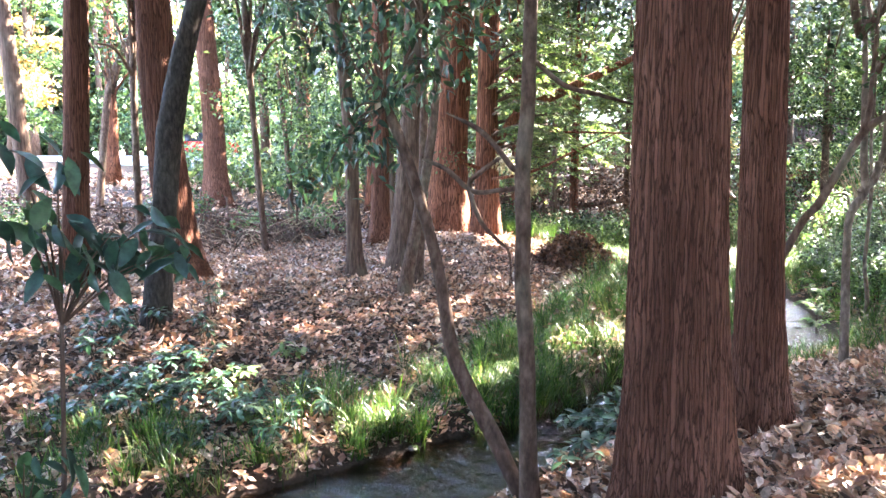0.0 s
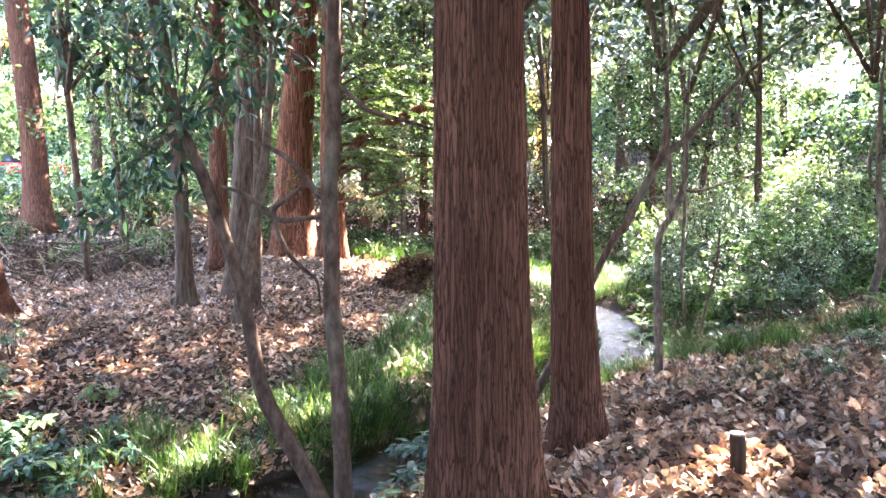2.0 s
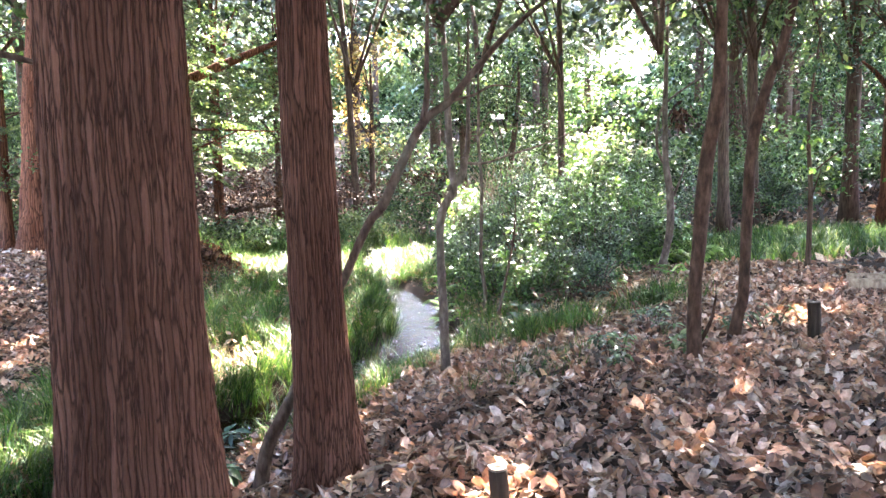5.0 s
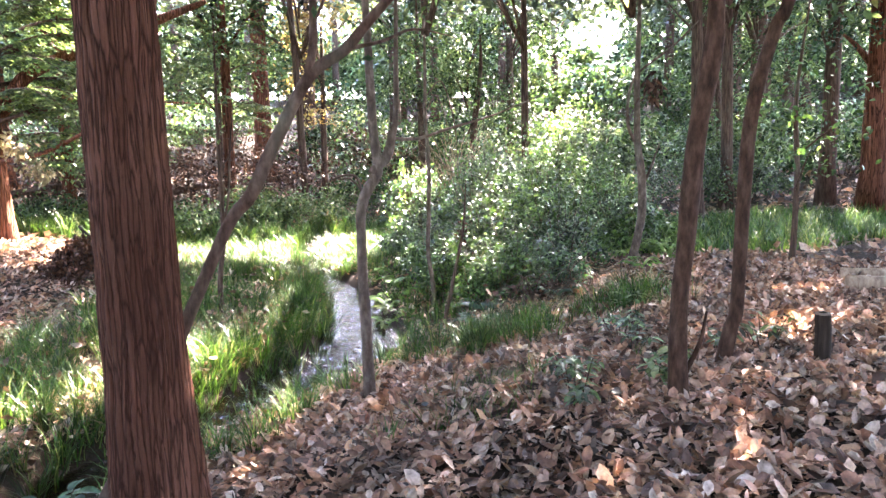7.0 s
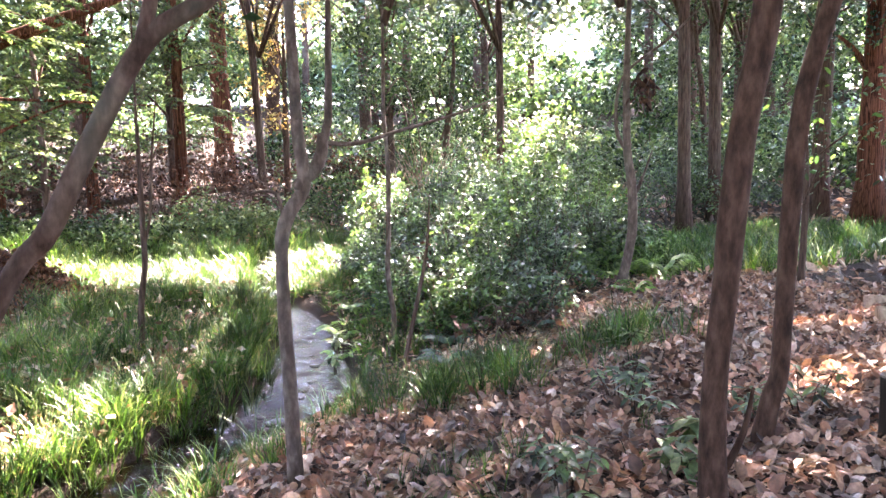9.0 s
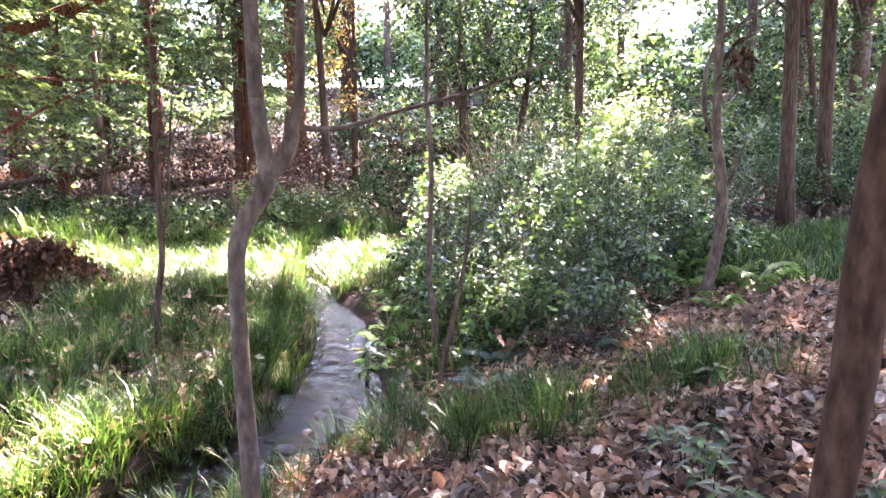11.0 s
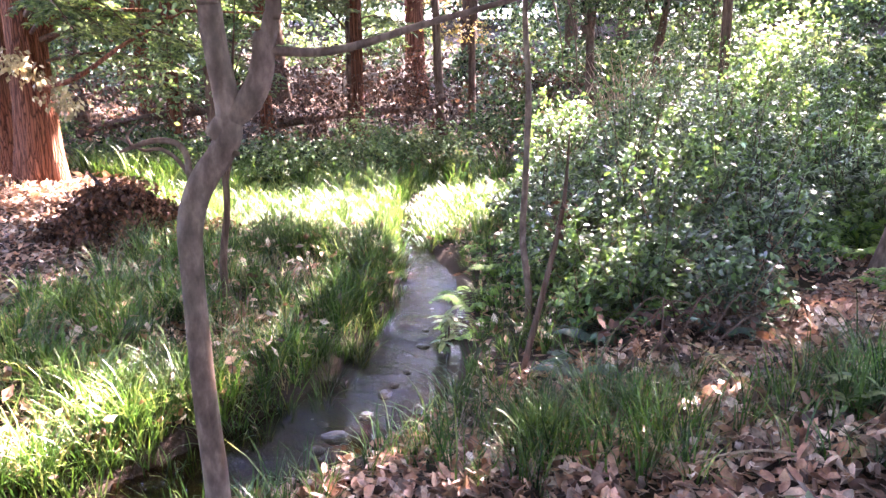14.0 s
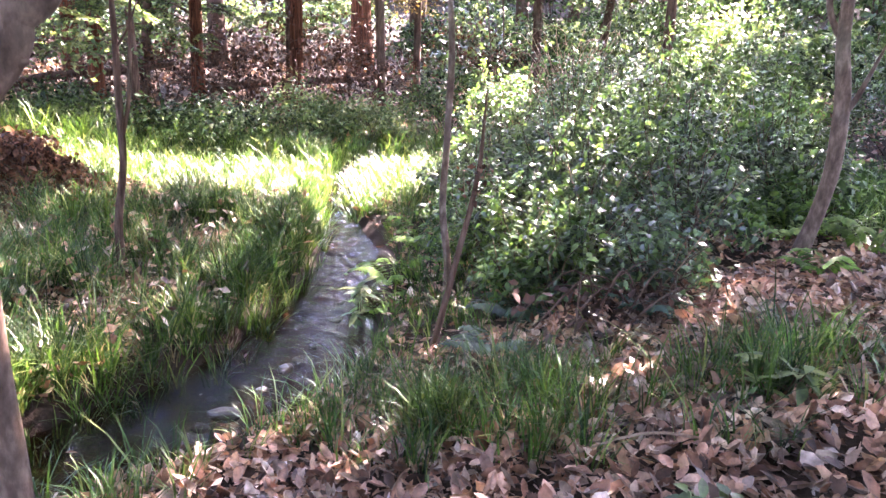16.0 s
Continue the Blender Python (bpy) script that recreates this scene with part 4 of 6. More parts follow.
# closed canopy, added mostly out of view to block sun except over the sunny patches
cx, cy = [v.ravel() for v in np.meshgrid(np.arange(-10, 15.5, 0.36), np.arange(-2, 20.5, 0.36))]
low = np.column_stack([cx, cy, np.full(len(cx), -0.3)]) + rng.normal(0, 0.12, (len(cx), 3)) * (1, 1, 0)
low = low[rng.random(len(low)) < np.where((low[:, 0] > 2.2) & (low[:, 1] < 10.5), 0.74, np.where(((low[:, 0] > 7.5) & (low[:, 1] < 12)) | ((low[:, 0] > 10.5) & (low[:, 1] < 15)), 0.84, np.where((low[:, 0] > 7.5) | (low[:, 0] < -3), 0.965, 0.93)))]
high = rng.uniform(7.2, 11.0, len(low))
leafy = low + ((high + 0.3) / SUN_TO.z)[:, None] * np.array(SUN_TO)
leafy = clumps(leafy, 8, 0.22)
fx, fy = [v.ravel() for v in np.meshgrid(np.arange(-19, 26, 0.62), np.arange(-9, 33, 0.62))]
far = np.column_stack([fx, fy, np.full(len(fx), 0.6)])[(fy > 20.3) | (fx > 15.3) | (fy < -2) | (fx < -10)]
far = far[rng.random(len(far)) < np.where((far[:, 0] > -2.5) & (far[:, 0] < 9) & (far[:, 1] > 14), 0.74, 0.95)]
leafy = np.vstack([leafy, clumps(far + (rng.uniform(8, 12, len(far)) / SUN_TO.z)[:, None] * np.array(SUN_TO), 13, 0.36)])
fx, fy = [v.ravel() for v in np.meshgrid(np.arange(-34, 62, 1.25), np.arange(8, 66, 1.25))]
back = np.column_stack([fx, fy, np.full(len(fx), 1.5)])
back = back[((fy > 32.5) | (fx > 25.5)) & (rng.random(len(fx)) < 0.85) & ((wobble(fx, fy, 3.1, 1.0) < np.where(fx < 14, -0.05, 0.2)) | (fx < -2)) & ~((fx < -12) & (fy > 40) & (fy < 53))]
leafy = np.vstack([leafy, clumps(back + (rng.uniform(12, 15, len(back)) / SUN_TO.z)[:, None] * np.array(SUN_TO), 16, 0.6)])
# unseen leaves added overhead and behind to keep out sky light
over = np.column_stack([rng.uniform(-13, 14, 3200), rng.uniform(-12, 9, 3200), rng.uniform(8.5, 12, 3200)])
over = over[(over[:, 0] < 6.5) | (rng.random(len(over)) < 0.4)]
leafy = np.vstack([leafy, clumps(over, 8, 0.4)])
gap = np.degrees(np.arctan2(leafy[:, 0] - 4, leafy[:, 1] - 3))
leafy = leafy[(np.abs(gap - 39.6) > 1.2) | (np.hypot(leafy[:, 0] - 4, leafy[:, 1] - 3) < 26)]
owner = np.argmin([np.hypot(leafy[:, 0] - c[0], leafy[:, 1] - c[1]) for _, c, _ in ROOF], 0)
for k, (tree, c, loose) in enumerate(ROOF):
    at = np.vstack([loose, leafy[owner == k]])
    at = at[~sunlit(at, 1.05)]
    leaves("shade_crown", at - np.array(tree.location), 0.42, CANOPY_LEAF, tree, droop=0.3, shade=False)


def shrub(x, y, h, r, mat, count, size, label, group, shape=SMALL, each=24, spread=0.12, name="shrub", droop=0.5):
    z = ground_z(x, y)
    t = thing(name, label, "shrub", group, (x, y, z))
    n = count
    an, u = rng.uniform(0, 6.283, n), rng.random(n)
    rad = r * np.sqrt(rng.random(n))
    top = h * (1 - 0.5 * (rad / r) ** 2) * (1 + 0.22 * np.sin(an * 3 + x * 5) * np.sin(rad * 9 / r + y) + rng.normal(0, 0.1, n))
    c = np.column_stack([rad * np.cos(an), rad * np.sin(an), top * (0.25 + 0.75 * np.sqrt(u))])
    for p in c[:9]:
        tube("stem", [(p[0] * 0.15, p[1] * 0.15, -0.05), (p[0] * 0.5, p[1] * 0.5, p[2] * 0.6), tuple(p)], [0.014, 0.01, 0.004], BROWN_BARK, t, 5, 3)
    leaves("foliage", clumps(c, each, spread), size, mat, t, shape, droop, shade=False)
    return t


SHR = "dense low evergreen shrub with small glossy leaves"
for x, y, h, r in ((7.7, 12.3, 0.55, 0.6), (8.3, 11.3, 0.62, 0.65), (8.9, 12.2, 0.85, 0.8), (8.0, 13.4, 0.65, 0.7), (9.3, 11.2, 0.8, 0.6), (9.9, 12.4, 1.2, 0.9), (9.2, 13.6, 1.0, 0.9), (8.4, 14.6, 0.75, 0.8),
                   (10.6, 13.7, 1.4, 0.9), (9.8, 15, 1.4, 0.9), (11.5, 15, 1.5, 1.0), (10.8, 16.4, 1.5, 1.0), (9.2, 16.3, 0.85, 0.8), (12.4, 16.6, 1.6, 1.0), (11.2, 12.2, 1.1, 0.7), (12, 18, 1.7, 1.1), (10, 18, 1.4, 1.0), (13.6, 18.2, 1.9, 1.1), (8.5, 10.4, 0.55, 0.5), (7.6, 11.2, 0.5, 0.4),
                   (14.5, 17, 1.6, 1.0), (15.5, 19.5, 2.2, 1.2), (17.5, 16.5, 1.8, 1.2), (19.5, 16.2, 2.0, 1.2), (21, 18.5, 2.4, 1.3), (18, 21, 2.6, 1.3), (14, 21.5, 2.4, 1.3), (22, 12, 1.8, 1.2), (20.5, 9.5, 1.5, 1.1),
                   (11.4, 12.9, 1.0, 0.7), (12.3, 13.8, 1.3, 0.9), (11.0, 11.5, 0.7, 0.5), (12.2, 12.6, 0.8, 0.6), (13.3, 15.3, 1.5, 1.0), (8.0, 12.0, 0.6, 0.5), (7.9, 10.9, 0.5, 0.45)):
    k = int(x * 7 + y * 3)
    bush = shrub(x, y, h * (1.05, 0.7, 0.9, 1.0)[k % 4], r, (SHRUB_LEAF, SHRUB_LEAF, SHRUB_LEAF, GREEN_LEAF)[k % 4] if x > 8.2 else (GREEN_LEAF, LIGHT_LEAF)[k % 2], int(80 * r * r / 0.5), (0.09, 0.11, 0.08, 0.1)[k % 4], SHR, "evergreen shrubs", OVAL, 20, 0.085)
    for m in range(5):
        an, ln = rng.uniform(0, 6.283), rng.uniform(0.5, 1.0) * r
        tube("bare_twig", [(0.1 * math.cos(an), 0.1 * math.sin(an), h * 0.3), (ln * 0.6 * math.cos(an), ln * 0.6 * math.sin(an), h * rng.uniform(0.6, 0.9)), (ln * math.cos(an + 0.4), ln * math.sin(an + 0.4), h * rng.uniform(0.8, 1.35))], [0.009, 0.006, 0.002], (BROWN_BARK, DEAD_WOOD)[m % 2], bush, 4, 3)
    tips = []
    for m in range(6):
        an, ln, up = rng.uniform(0, 6.283), rng.uniform(0.1, 0.75) * r, h * rng.uniform(1.0, 1.45)
        e = np.array((ln * math.cos(an), ln * math.sin(an), up))
        tube("shoot", [tuple(e * (0.6, 0.6, 0.4)), tuple(e * (0.9, 0.9, 0.75)), tuple(e)], [0.006, 0.005, 0.002], BROWN_BARK, bush, 4, 3)
        tips.append(e * (0.95, 0.95, 1.0) - np.linspace(0, 0.45 * up, 5)[:, None] * np.array((0, 0, 1)))
    leaves("shoot_leaves", clumps(np.vstack(tips), 7, 0.06), 0.09, GREEN_LEAF if k % 3 else SHRUB_LEAF, bush, OVAL, shade=False)
for x, y, h, r, m in ((4.9, 19.3, 0.9, 0.9, FOREST_LEAF), (6.4, 20.3, 1.2, 1.0, LIGHT_LEAF), (3.2, 19.6, 0.8, 0.9, FOREST_LEAF), (8.0, 20.4, 1.1, 1.0, LIGHT_LEAF), (1.8, 20.6, 0.9, 1.0, FOREST_LEAF), (7.0, 21.6, 0.7, 1.0, FOREST_LEAF),
                      (4.6, 21.4, 0.7, 1.0, SHRUB_LEAF), (10, 21.8, 1.5, 1.2, FOREST_LEAF), (2, 21.8, 0.7, 1.0, SHRUB_LEAF), (-1, 23, 1.2, 1.2, FOREST_LEAF), (-3.5, 19.5, 0.9, 0.8, LIGHT_LEAF), (-5, 18.5, 0.8, 0.8, LIGHT_LEAF), (-7.5, 20, 1.2, 1.0, FOREST_LEAF), (-10, 16.5, 0.9, 0.8, FOREST_LEAF)):
    shrub(x, y, h, r, m, int(45 * r * r / 0.5), 0.11, "loose green undergrowth beyond the sunny meadow", "undergrowth", each=18, spread=0.16)

for k in range(78):
    an, d = radians(-30 + 112 * (k + rng.uniform(-0.4, 0.4)) / 78), (rng.uniform(22, 27) if k % 3 == 0 else rng.uniform(27, 38))
    x, y = 4 + d * math.sin(an), 3 + d * math.cos(an)
    if (d < 24 and x < 12) or (d < 29 and -3 < x < 10):
        continue
    shrub(x, y, rng.uniform(1.4, 2.8), rng.uniform(1.4, 2.0), (FOREST_LEAF, SHRUB_LEAF, LIGHT_LEAF, FOREST_LEAF)[k % 4], 62, 0.24, "dense leafy undergrowth on the far slope", "far undergrowth", each=14, spread=0.26)

for k in range(64):
    a0 = -30 + 118 * (k + rng.uniform(-0.4, 0.4)) / 64
    d = rng.uniform(42, 60)
    shrub(4 + d * math.sin(radians(a0)), 3 + d * math.cos(radians(a0)), rng.uniform(4, 7.5) if abs(a0 - 39) > 6 else rng.uniform(1.5, 2.5), 3.0, (FOREST_LEAF, SHRUB_LEAF, FOREST_LEAF, LIGHT_LEAF)[k % 4], 90, 0.42, "tall dark thicket at the back of the wood", "back of the wood", each=26, spread=0.5, name="tall_shrub")

# heap of dead reddish fronds by the meadow
HEAP = (2.75, 14.75)
t = thing("brush_heap", "heap of dead red-brown cypress fronds and twigs", "brush heap", "", (*HEAP, ground_z(*HEAP)))
hx, hy = rng.normal(0, 0.52, 300), rng.normal(0, 0.3, 300)
c = np.column_stack([hx, hy, 0.72 * np.exp(-(hx / 0.75) ** 2 - (hy / 0.45) ** 2) * rng.uniform(0.35, 1.05, 300)])
leaves("fronds", clumps(c, 34, 0.08), 0.09, HEAP_LEAF, t, SMALL, 0.9, shade=False)
for i in range(30):
    p = c[i]
    tube("twig", [(p[0] - 0.3, p[1], 0.02), tuple(p), (p[0] + rng.uniform(-0.2, 0.3), p[1] - 0.1, p[2] + rng.uniform(0, 0.2))], [0.012, 0.008, 0.003], (BROWN_BARK, DARK_BARK)[i % 2], t, 5, 3)
tube("stick", [(0.35, -0.15, 0.02), (0.05, -0.1, 0.4), (-0.3, 0, 0.82)], [0.03, 0.027, 0.02], DARK_BARK, t, 8, 4, 0.03)

# ---- grass ----
def tufts(name, label, where, count, height, mat, per=16, width=0.011, box=(0, 10, 5, 18), spread=0.07):
    x, y = rng.uniform(box[0], box[1], count * 4), rng.uniform(box[2], box[3], count * 4)
    ok = np.flatnonzero(where(x, y))[:count]
    x, y = x[ok], y[ok]
    grow = rng.uniform(0.5, 1.3, len(x))
    side = rng.uniform(0, 6.283, len(x)).repeat(per)
    bx, by, k = x.repeat(per), y.repeat(per), grow.repeat(per)
    n = len(bx)
    an, out = rng.uniform(0, 6.283, n), np.abs(rng.normal(0, spread, n))
    bx, by = bx - np.sin(an) * out, by + np.cos(an) * out
    bz = land(bx, by) - 0.02
    h = height * k * rng.uniform(0.55, 1.15, n)
    bend = rng.uniform(0.35, 1.55, n) * h * (1 + 0.35 * np.cos(an - side))
    w = width * rng.uniform(0.7, 1.3, n)
    ob = mesh_part(name, strewn(name, BLADE, np.column_stack([bx, by, bz]), turns(rng.normal(-0.1, 0.12, n), rng.normal(0, 0.14, n), an + rng.normal(0, 0.4, n)), np.column_stack([w, bend, h])), mat)
    return tagged(ob, label, "grass", "", "stuff")


def patchy(x, y, size, low):
    return wobble(x, y, size, 3.0) + rng.uniform(-0.5, 0.5, x.shape) > low


def left_meadow(x, y):
    d, side, _ = brook(x, y)
    return (side < 0) & (d > 0.06) & (d < 3.4 - 0.9 * np.clip(3.2 - x, 0, 3)) & (x > 0.7) & (y < 15.4)


def sun_meadow(x, y):
    d, side, _ = brook(x, y)
    return (d > -0.08) & (y > 14.6 + 0.2 * np.sin(x * 2)) & (y < 19.5) & (x > 2.6) & (x < 9.6 - 0.5 * np.clip(y - 16, -3, 3))


def near_bank(x, y):
    d, side, _ = brook(x, y)
    return (side > 0) & (d > 0.08) & (d < 0.9 + 0.3 * np.sin(x * 2.1) + 0.8 * (y > 11.5)) & (y > 7.6) & patchy(x, y, 0.5, -0.5)


def right_sedge(x, y):
    return (((x - 7.3) / 1.6) ** 2 + ((y - 8.95 + 0.25 * (x - 7)) / 0.95) ** 2 < 1) & patchy(x, y, 0.4, 0.0)


def far_meadow(x, y):
    return (((x - 15) / 5) ** 2 + ((y - 12.6) / 2.6) ** 2 < 1) & (x > 10.4)


def left_bank(x, y):
    d, side, _ = brook(x, y)
    return (side < 0) & (d > -0.02) & (d < 1.4) & (x < 1.2) & patchy(x, y, 0.55, 0.0)


SEDGE = "fresh green sedge in dense arching tufts"
tufts("sedge", SEDGE, lambda x, y: left_meadow(x, y) & patchy(x, y, 0.42, 0.05), 1350, 0.43, GRASS, 17, 0.0125, (0.7, 6.6, 7.5, 15.4), 0.05)
tufts("sedge", "bright sedge meadow in full sun", sun_meadow, 2000, 0.26, GRASS, 13, 0.014, (2, 10, 14.5, 19.6))
tufts("sedge", "tall shaded grass behind the sunny meadow", lambda x, y: (y > 18.0 + 0.3 * np.sin(x * 1.7)) & (y < 20.6) & (brook(x, y)[0] > 0) & patchy(x, y, 0.6, -0.2), 700, 0.5, GRASS, 14, 0.016, (0.8, 10, 17.6, 20.6), 0.07)
tufts("sedge", SEDGE, near_bank, 760, 0.3, GRASS, 14, 0.011, (1.4, 8.6, 6.4, 18), 0.05)
tufts("sedge", SEDGE, right_sedge, 150, 0.36, GRASS, 16, 0.011, (5.5, 9, 7.6, 10.3))
tufts("sedge", "thin short grass coming up through the fallen leaves", lambda x, y: (((x - 5.3) / 1.2) ** 2 + ((y - 6.7) / 0.6) ** 2 < 1) & patchy(x, y, 0.4, 0.0), 60, 0.22, GRASS, 9, 0.008, (4, 6.6, 6, 7.4), 0.06)
tufts("sedge", "pale green grass under the far trees", far_meadow, 1500, 0.3, GRASS, 10, 0.018, (10, 20, 10, 15.4))
tufts("sedge", SEDGE, left_bank, 330, 0.33, GRASS, 18, 0.011, (-4, 1.3, 4.5, 9))


def stream_corner(x, y):
    d, side, _ = brook(x, y)
    return (side < 0) & (d > 0.02) & (d < 0.5 + 0.75 * (x + 0.9)) & (x > -1.0) & (x < 1.2) & patchy(x, y, 0.35, -0.15)


tufts("sedge", "lush sedge clumps on the bank above the stream's bend", stream_corner, 170, 0.36, GRASS, 16, 0.015, (-1.0, 1.2, 6, 10), 0.05)


def left_edge(x, y):
    d, side, _ = brook(x, y)
    return (side < 0) & (d > -0.2) & (d < 0.3) & (x > 0.3) & (y < 17)


tufts("sedge", "sedge overhanging the undercut bank", left_edge, 700, 0.32, GRASS, 16, 0.0115, (0.3, 7.2, 6.5, 17), 0.05)
tufts("dry_grass", "straw-coloured dead grass blades among the sedge", left_meadow, 420, 0.3, DRY_GRASS, 8, 0.010, (0.7, 6.6, 7.5, 15.4))

# ---- fallen leaves ----
def litter(name, label, box, count, where, size, shape=CURLED, lift=0.045):
    x, y = rng.uniform(box[0], box[1], count), rng.uniform(box[2], box[3], count)
    ok = where(x, y)
    x, y = x[ok], y[ok]
    n = len(x)
    at = np.column_stack([x, y, land(x, y) + rng.uniform(0.004, lift, n)])
    turn = turns(rng.normal(0, 0.5, n), rng.normal(0, 0.5, n), rng.uniform(0, 6.283, n))
    s = size * rng.uniform(0.45, 1.55, n)
    ob = mesh_part(name, strewn(name, shape, at, turn, np.column_stack([s * rng.uniform(0.6, 1.3, n), s, s * rng.uniform(0.3, 2.4, n)])), LITTER, None, "", False)
    return tagged(ob, label, "leaves", "", "stuff")


def dry_right(x, y):
    d, side, _ = brook(x, y)
    return (side > 0) & (d > 0.02 + 0.25 * rng.random(x.shape)) & ~(far_meadow(x, y))


def dry_left(x, y):
    d, side, _ = brook(x, y)
    return (side < 0) & (d > np.where(x > 0.7, 0.16, -0.02)) & ~(left_meadow(x, y) & (rng.random(x.shape) < 0.3)) & ~sun_meadow(x, y)


litter("fallen_leaves", "thick litter of large dry brown leaves on the path", (-2, 12.5, 1.2, 10.5), 84000, dry_right, 0.086)
litter("fallen_leaves", "broken brown leaf crumbs between the large leaves", (-2, 12.5, 1.2, 10.5), 26000, dry_right, 0.06, CURLED_FAR)
litter("fallen_leaves", "dry brown leaf litter under the cypresses", (-9, 4.5, 4, 17.5), 80000, dry_left, 0.09, CURLED_FAR)
litter("fallen_leaves", "dry brown leaf litter between the shrubs and the stream", (5, 14, 10.5, 19.5), 13000, dry_right, 0.1, CURLED_FAR)
litter("fallen_leaves", "dry brown leaf litter beside the path", (-10, 22, -9, 10.5), 16000, lambda x, y: (brook(x, y)[0] > 0.1) & ((x > 12.4) | (y < 1.3) | ((x < -2) & (brook(x, y)[1] > 0))), 0.15, CURLED_FAR)
litter("fallen_leaves", "dry brown leaf litter on the path behind", (-5, 12.5, -4, 1.2), 38000, dry_right, 0.09, CURLED_FAR)
litter("fallen_leaves", "dry brown leaf litter at the stream's near bank", (-6, -2, 1.2, 5), 9000, dry_right, 0.09, CURLED_FAR)
litter("fallen_leaves", "dry leaf litter on the far slope", (-22, 26, 10, 34), 24000, lambda x, y: (brook(x, y)[0] > 0.3) & ((y > 17.5) | (x < -9) | (x > 12.5)) & ~sun_meadow(x, y) & ~far_meadow(x, y), 0.2, CURLED_FAR)
litter("fallen_leaves", "brown leaves caught among the sedge blades", (0.7, 6.6, 7.5, 15.4), 4200, left_meadow, 0.095, CURLED_FAR, 0.26)
# ---- undergrowth and small things ----


def fern(x, y, size, fronds, mat, label, group, rise=0.75):
    """Arching fronds, each with a row of narrow leaflets on both sides."""
    z = ground_z(x, y)
    t = thing("fern", label, "fern", group, (x, y, z))
    for k in range(fronds):
        az = k * 2.4 + rng.uniform(-0.3, 0.3)
        ln, up = size * rng.uniform(0.7, 1.15), rise * rng.uniform(0.6, 1.2)
        u = np.linspace(0.08, 1, 15)
        out, high = ln * u, ln * up * (u * 1.5 - u ** 2 * 1.15)
        mid = np.column_stack([out * math.cos(az), out * math.sin(az), high])
        width = ln * 0.30 * np.sin(np.clip(u * 1.1, 0, 1) ** 0.7 * 3.0) + 0.01
        at, rot, sc = [], [], []
        for p, w in zip(mid, width):
            for side in (-1, 1):
                at.append(p)
                rot.append((rng.normal(-0.25, 0.12), 0.0, az - math.pi / 2 + side * 1.15))
                sc.append((max(0.12, w) * 0.8, w, w))
        rot = np.array(rot)
        me = strewn("frond", SMALL, np.array(at), turns(rot[:, 0], rot[:, 1], rot[:, 2]), np.array(sc))
        mesh_part("frond", me, mat, t, "", False)
    return t


def broad_plant(x, y, h, r, mat, count, size, label, group, name="broadleaf_plant", shape=BROAD):
    """A low plant with a few stems and a whorl of broad leaves on each."""
    z = ground_z(x, y)
    t = thing(name, label, "plant", group, (x, y, z))
    for k in range(count):
        an, rad = rng.uniform(0, 6.283), r * math.sqrt(rng.random())
        p = np.array((rad * math.cos(an), rad * math.sin(an), h * rng.uniform(0.45, 1.0)))
        stem = tube("stem", [(p[0] * 0.3, p[1] * 0.3, -0.04), (p[0] * 0.7, p[1] * 0.7, p[2] * 0.6), tuple(p)], [0.007, 0.005, 0.003], BROWN_BARK, t, 5, 3)
        n = 9
        rot = turns(rng.normal(-0.1, 0.3, n), rng.normal(0, 0.2, n), np.arange(n) * 2.4 + rng.uniform(0, 6))
        at = p + rng.normal(0, 0.012, (n, 3)) - np.outer(np.arange(n), (0, 0, 0.006))
        mesh_part("leaf_whorl", strewn("leaf_whorl", shape, at, rot, size * rng.uniform(0.65, 1.2, n)), mat, stem, "", False)
    return t


for x, y, h, r, n, size in ((-3.99, 8.37, 0.35, 0.3, 9, 0.13), (-3.69, 8.62, 0.4, 0.3, 9, 0.13), (-3.57, 7.19, 0.28, 0.35, 11, 0.12), (-3.18, 7.38, 0.3, 0.35, 11, 0.12), (-2.86, 7.68, 0.3, 0.35, 11, 0.12), (-3.42, 6.53, 0.28, 0.35, 11, 0.12),
                            (-3.04, 6.76, 0.3, 0.35, 11, 0.12), (-2.67, 6.98, 0.26, 0.35, 10, 0.11), (-2.33, 6.33, 0.22, 0.3, 8, 0.11), (-3.08, 9.36, 0.5, 0.14, 6, 0.11), (-2.83, 8.27, 0.45, 0.18, 6, 0.11), (-3.9, 7.8, 0.3, 0.3, 9, 0.12), (-2.4, 7.6, 0.25, 0.3, 8, 0.1), (-2.6, 7.3, 0.25, 0.3, 12, 0.12), (-2.1, 7.1, 0.22, 0.25, 11, 0.12), (-1.75, 6.95, 0.2, 0.25, 10, 0.12), (-2.1, 6.75, 0.24, 0.25, 11, 0.13), (-1.35, 6.95, 0.25, 0.2, 9, 0.12), (-2.8, 7.0, 0.28, 0.35, 12, 0.12), (-1.65, 7.45, 0.22, 0.2, 8, 0.1), (-3.2, 7.0, 0.3, 0.35, 12, 0.12), (-1.6, 6.6, 0.2, 0.25, 10, 0.12)):
    broad_plant(x, y, h, r, DARK_LEAF, n, size, "low dark-green broadleaf seedlings on the leafy bank", "seedlings on the bank")
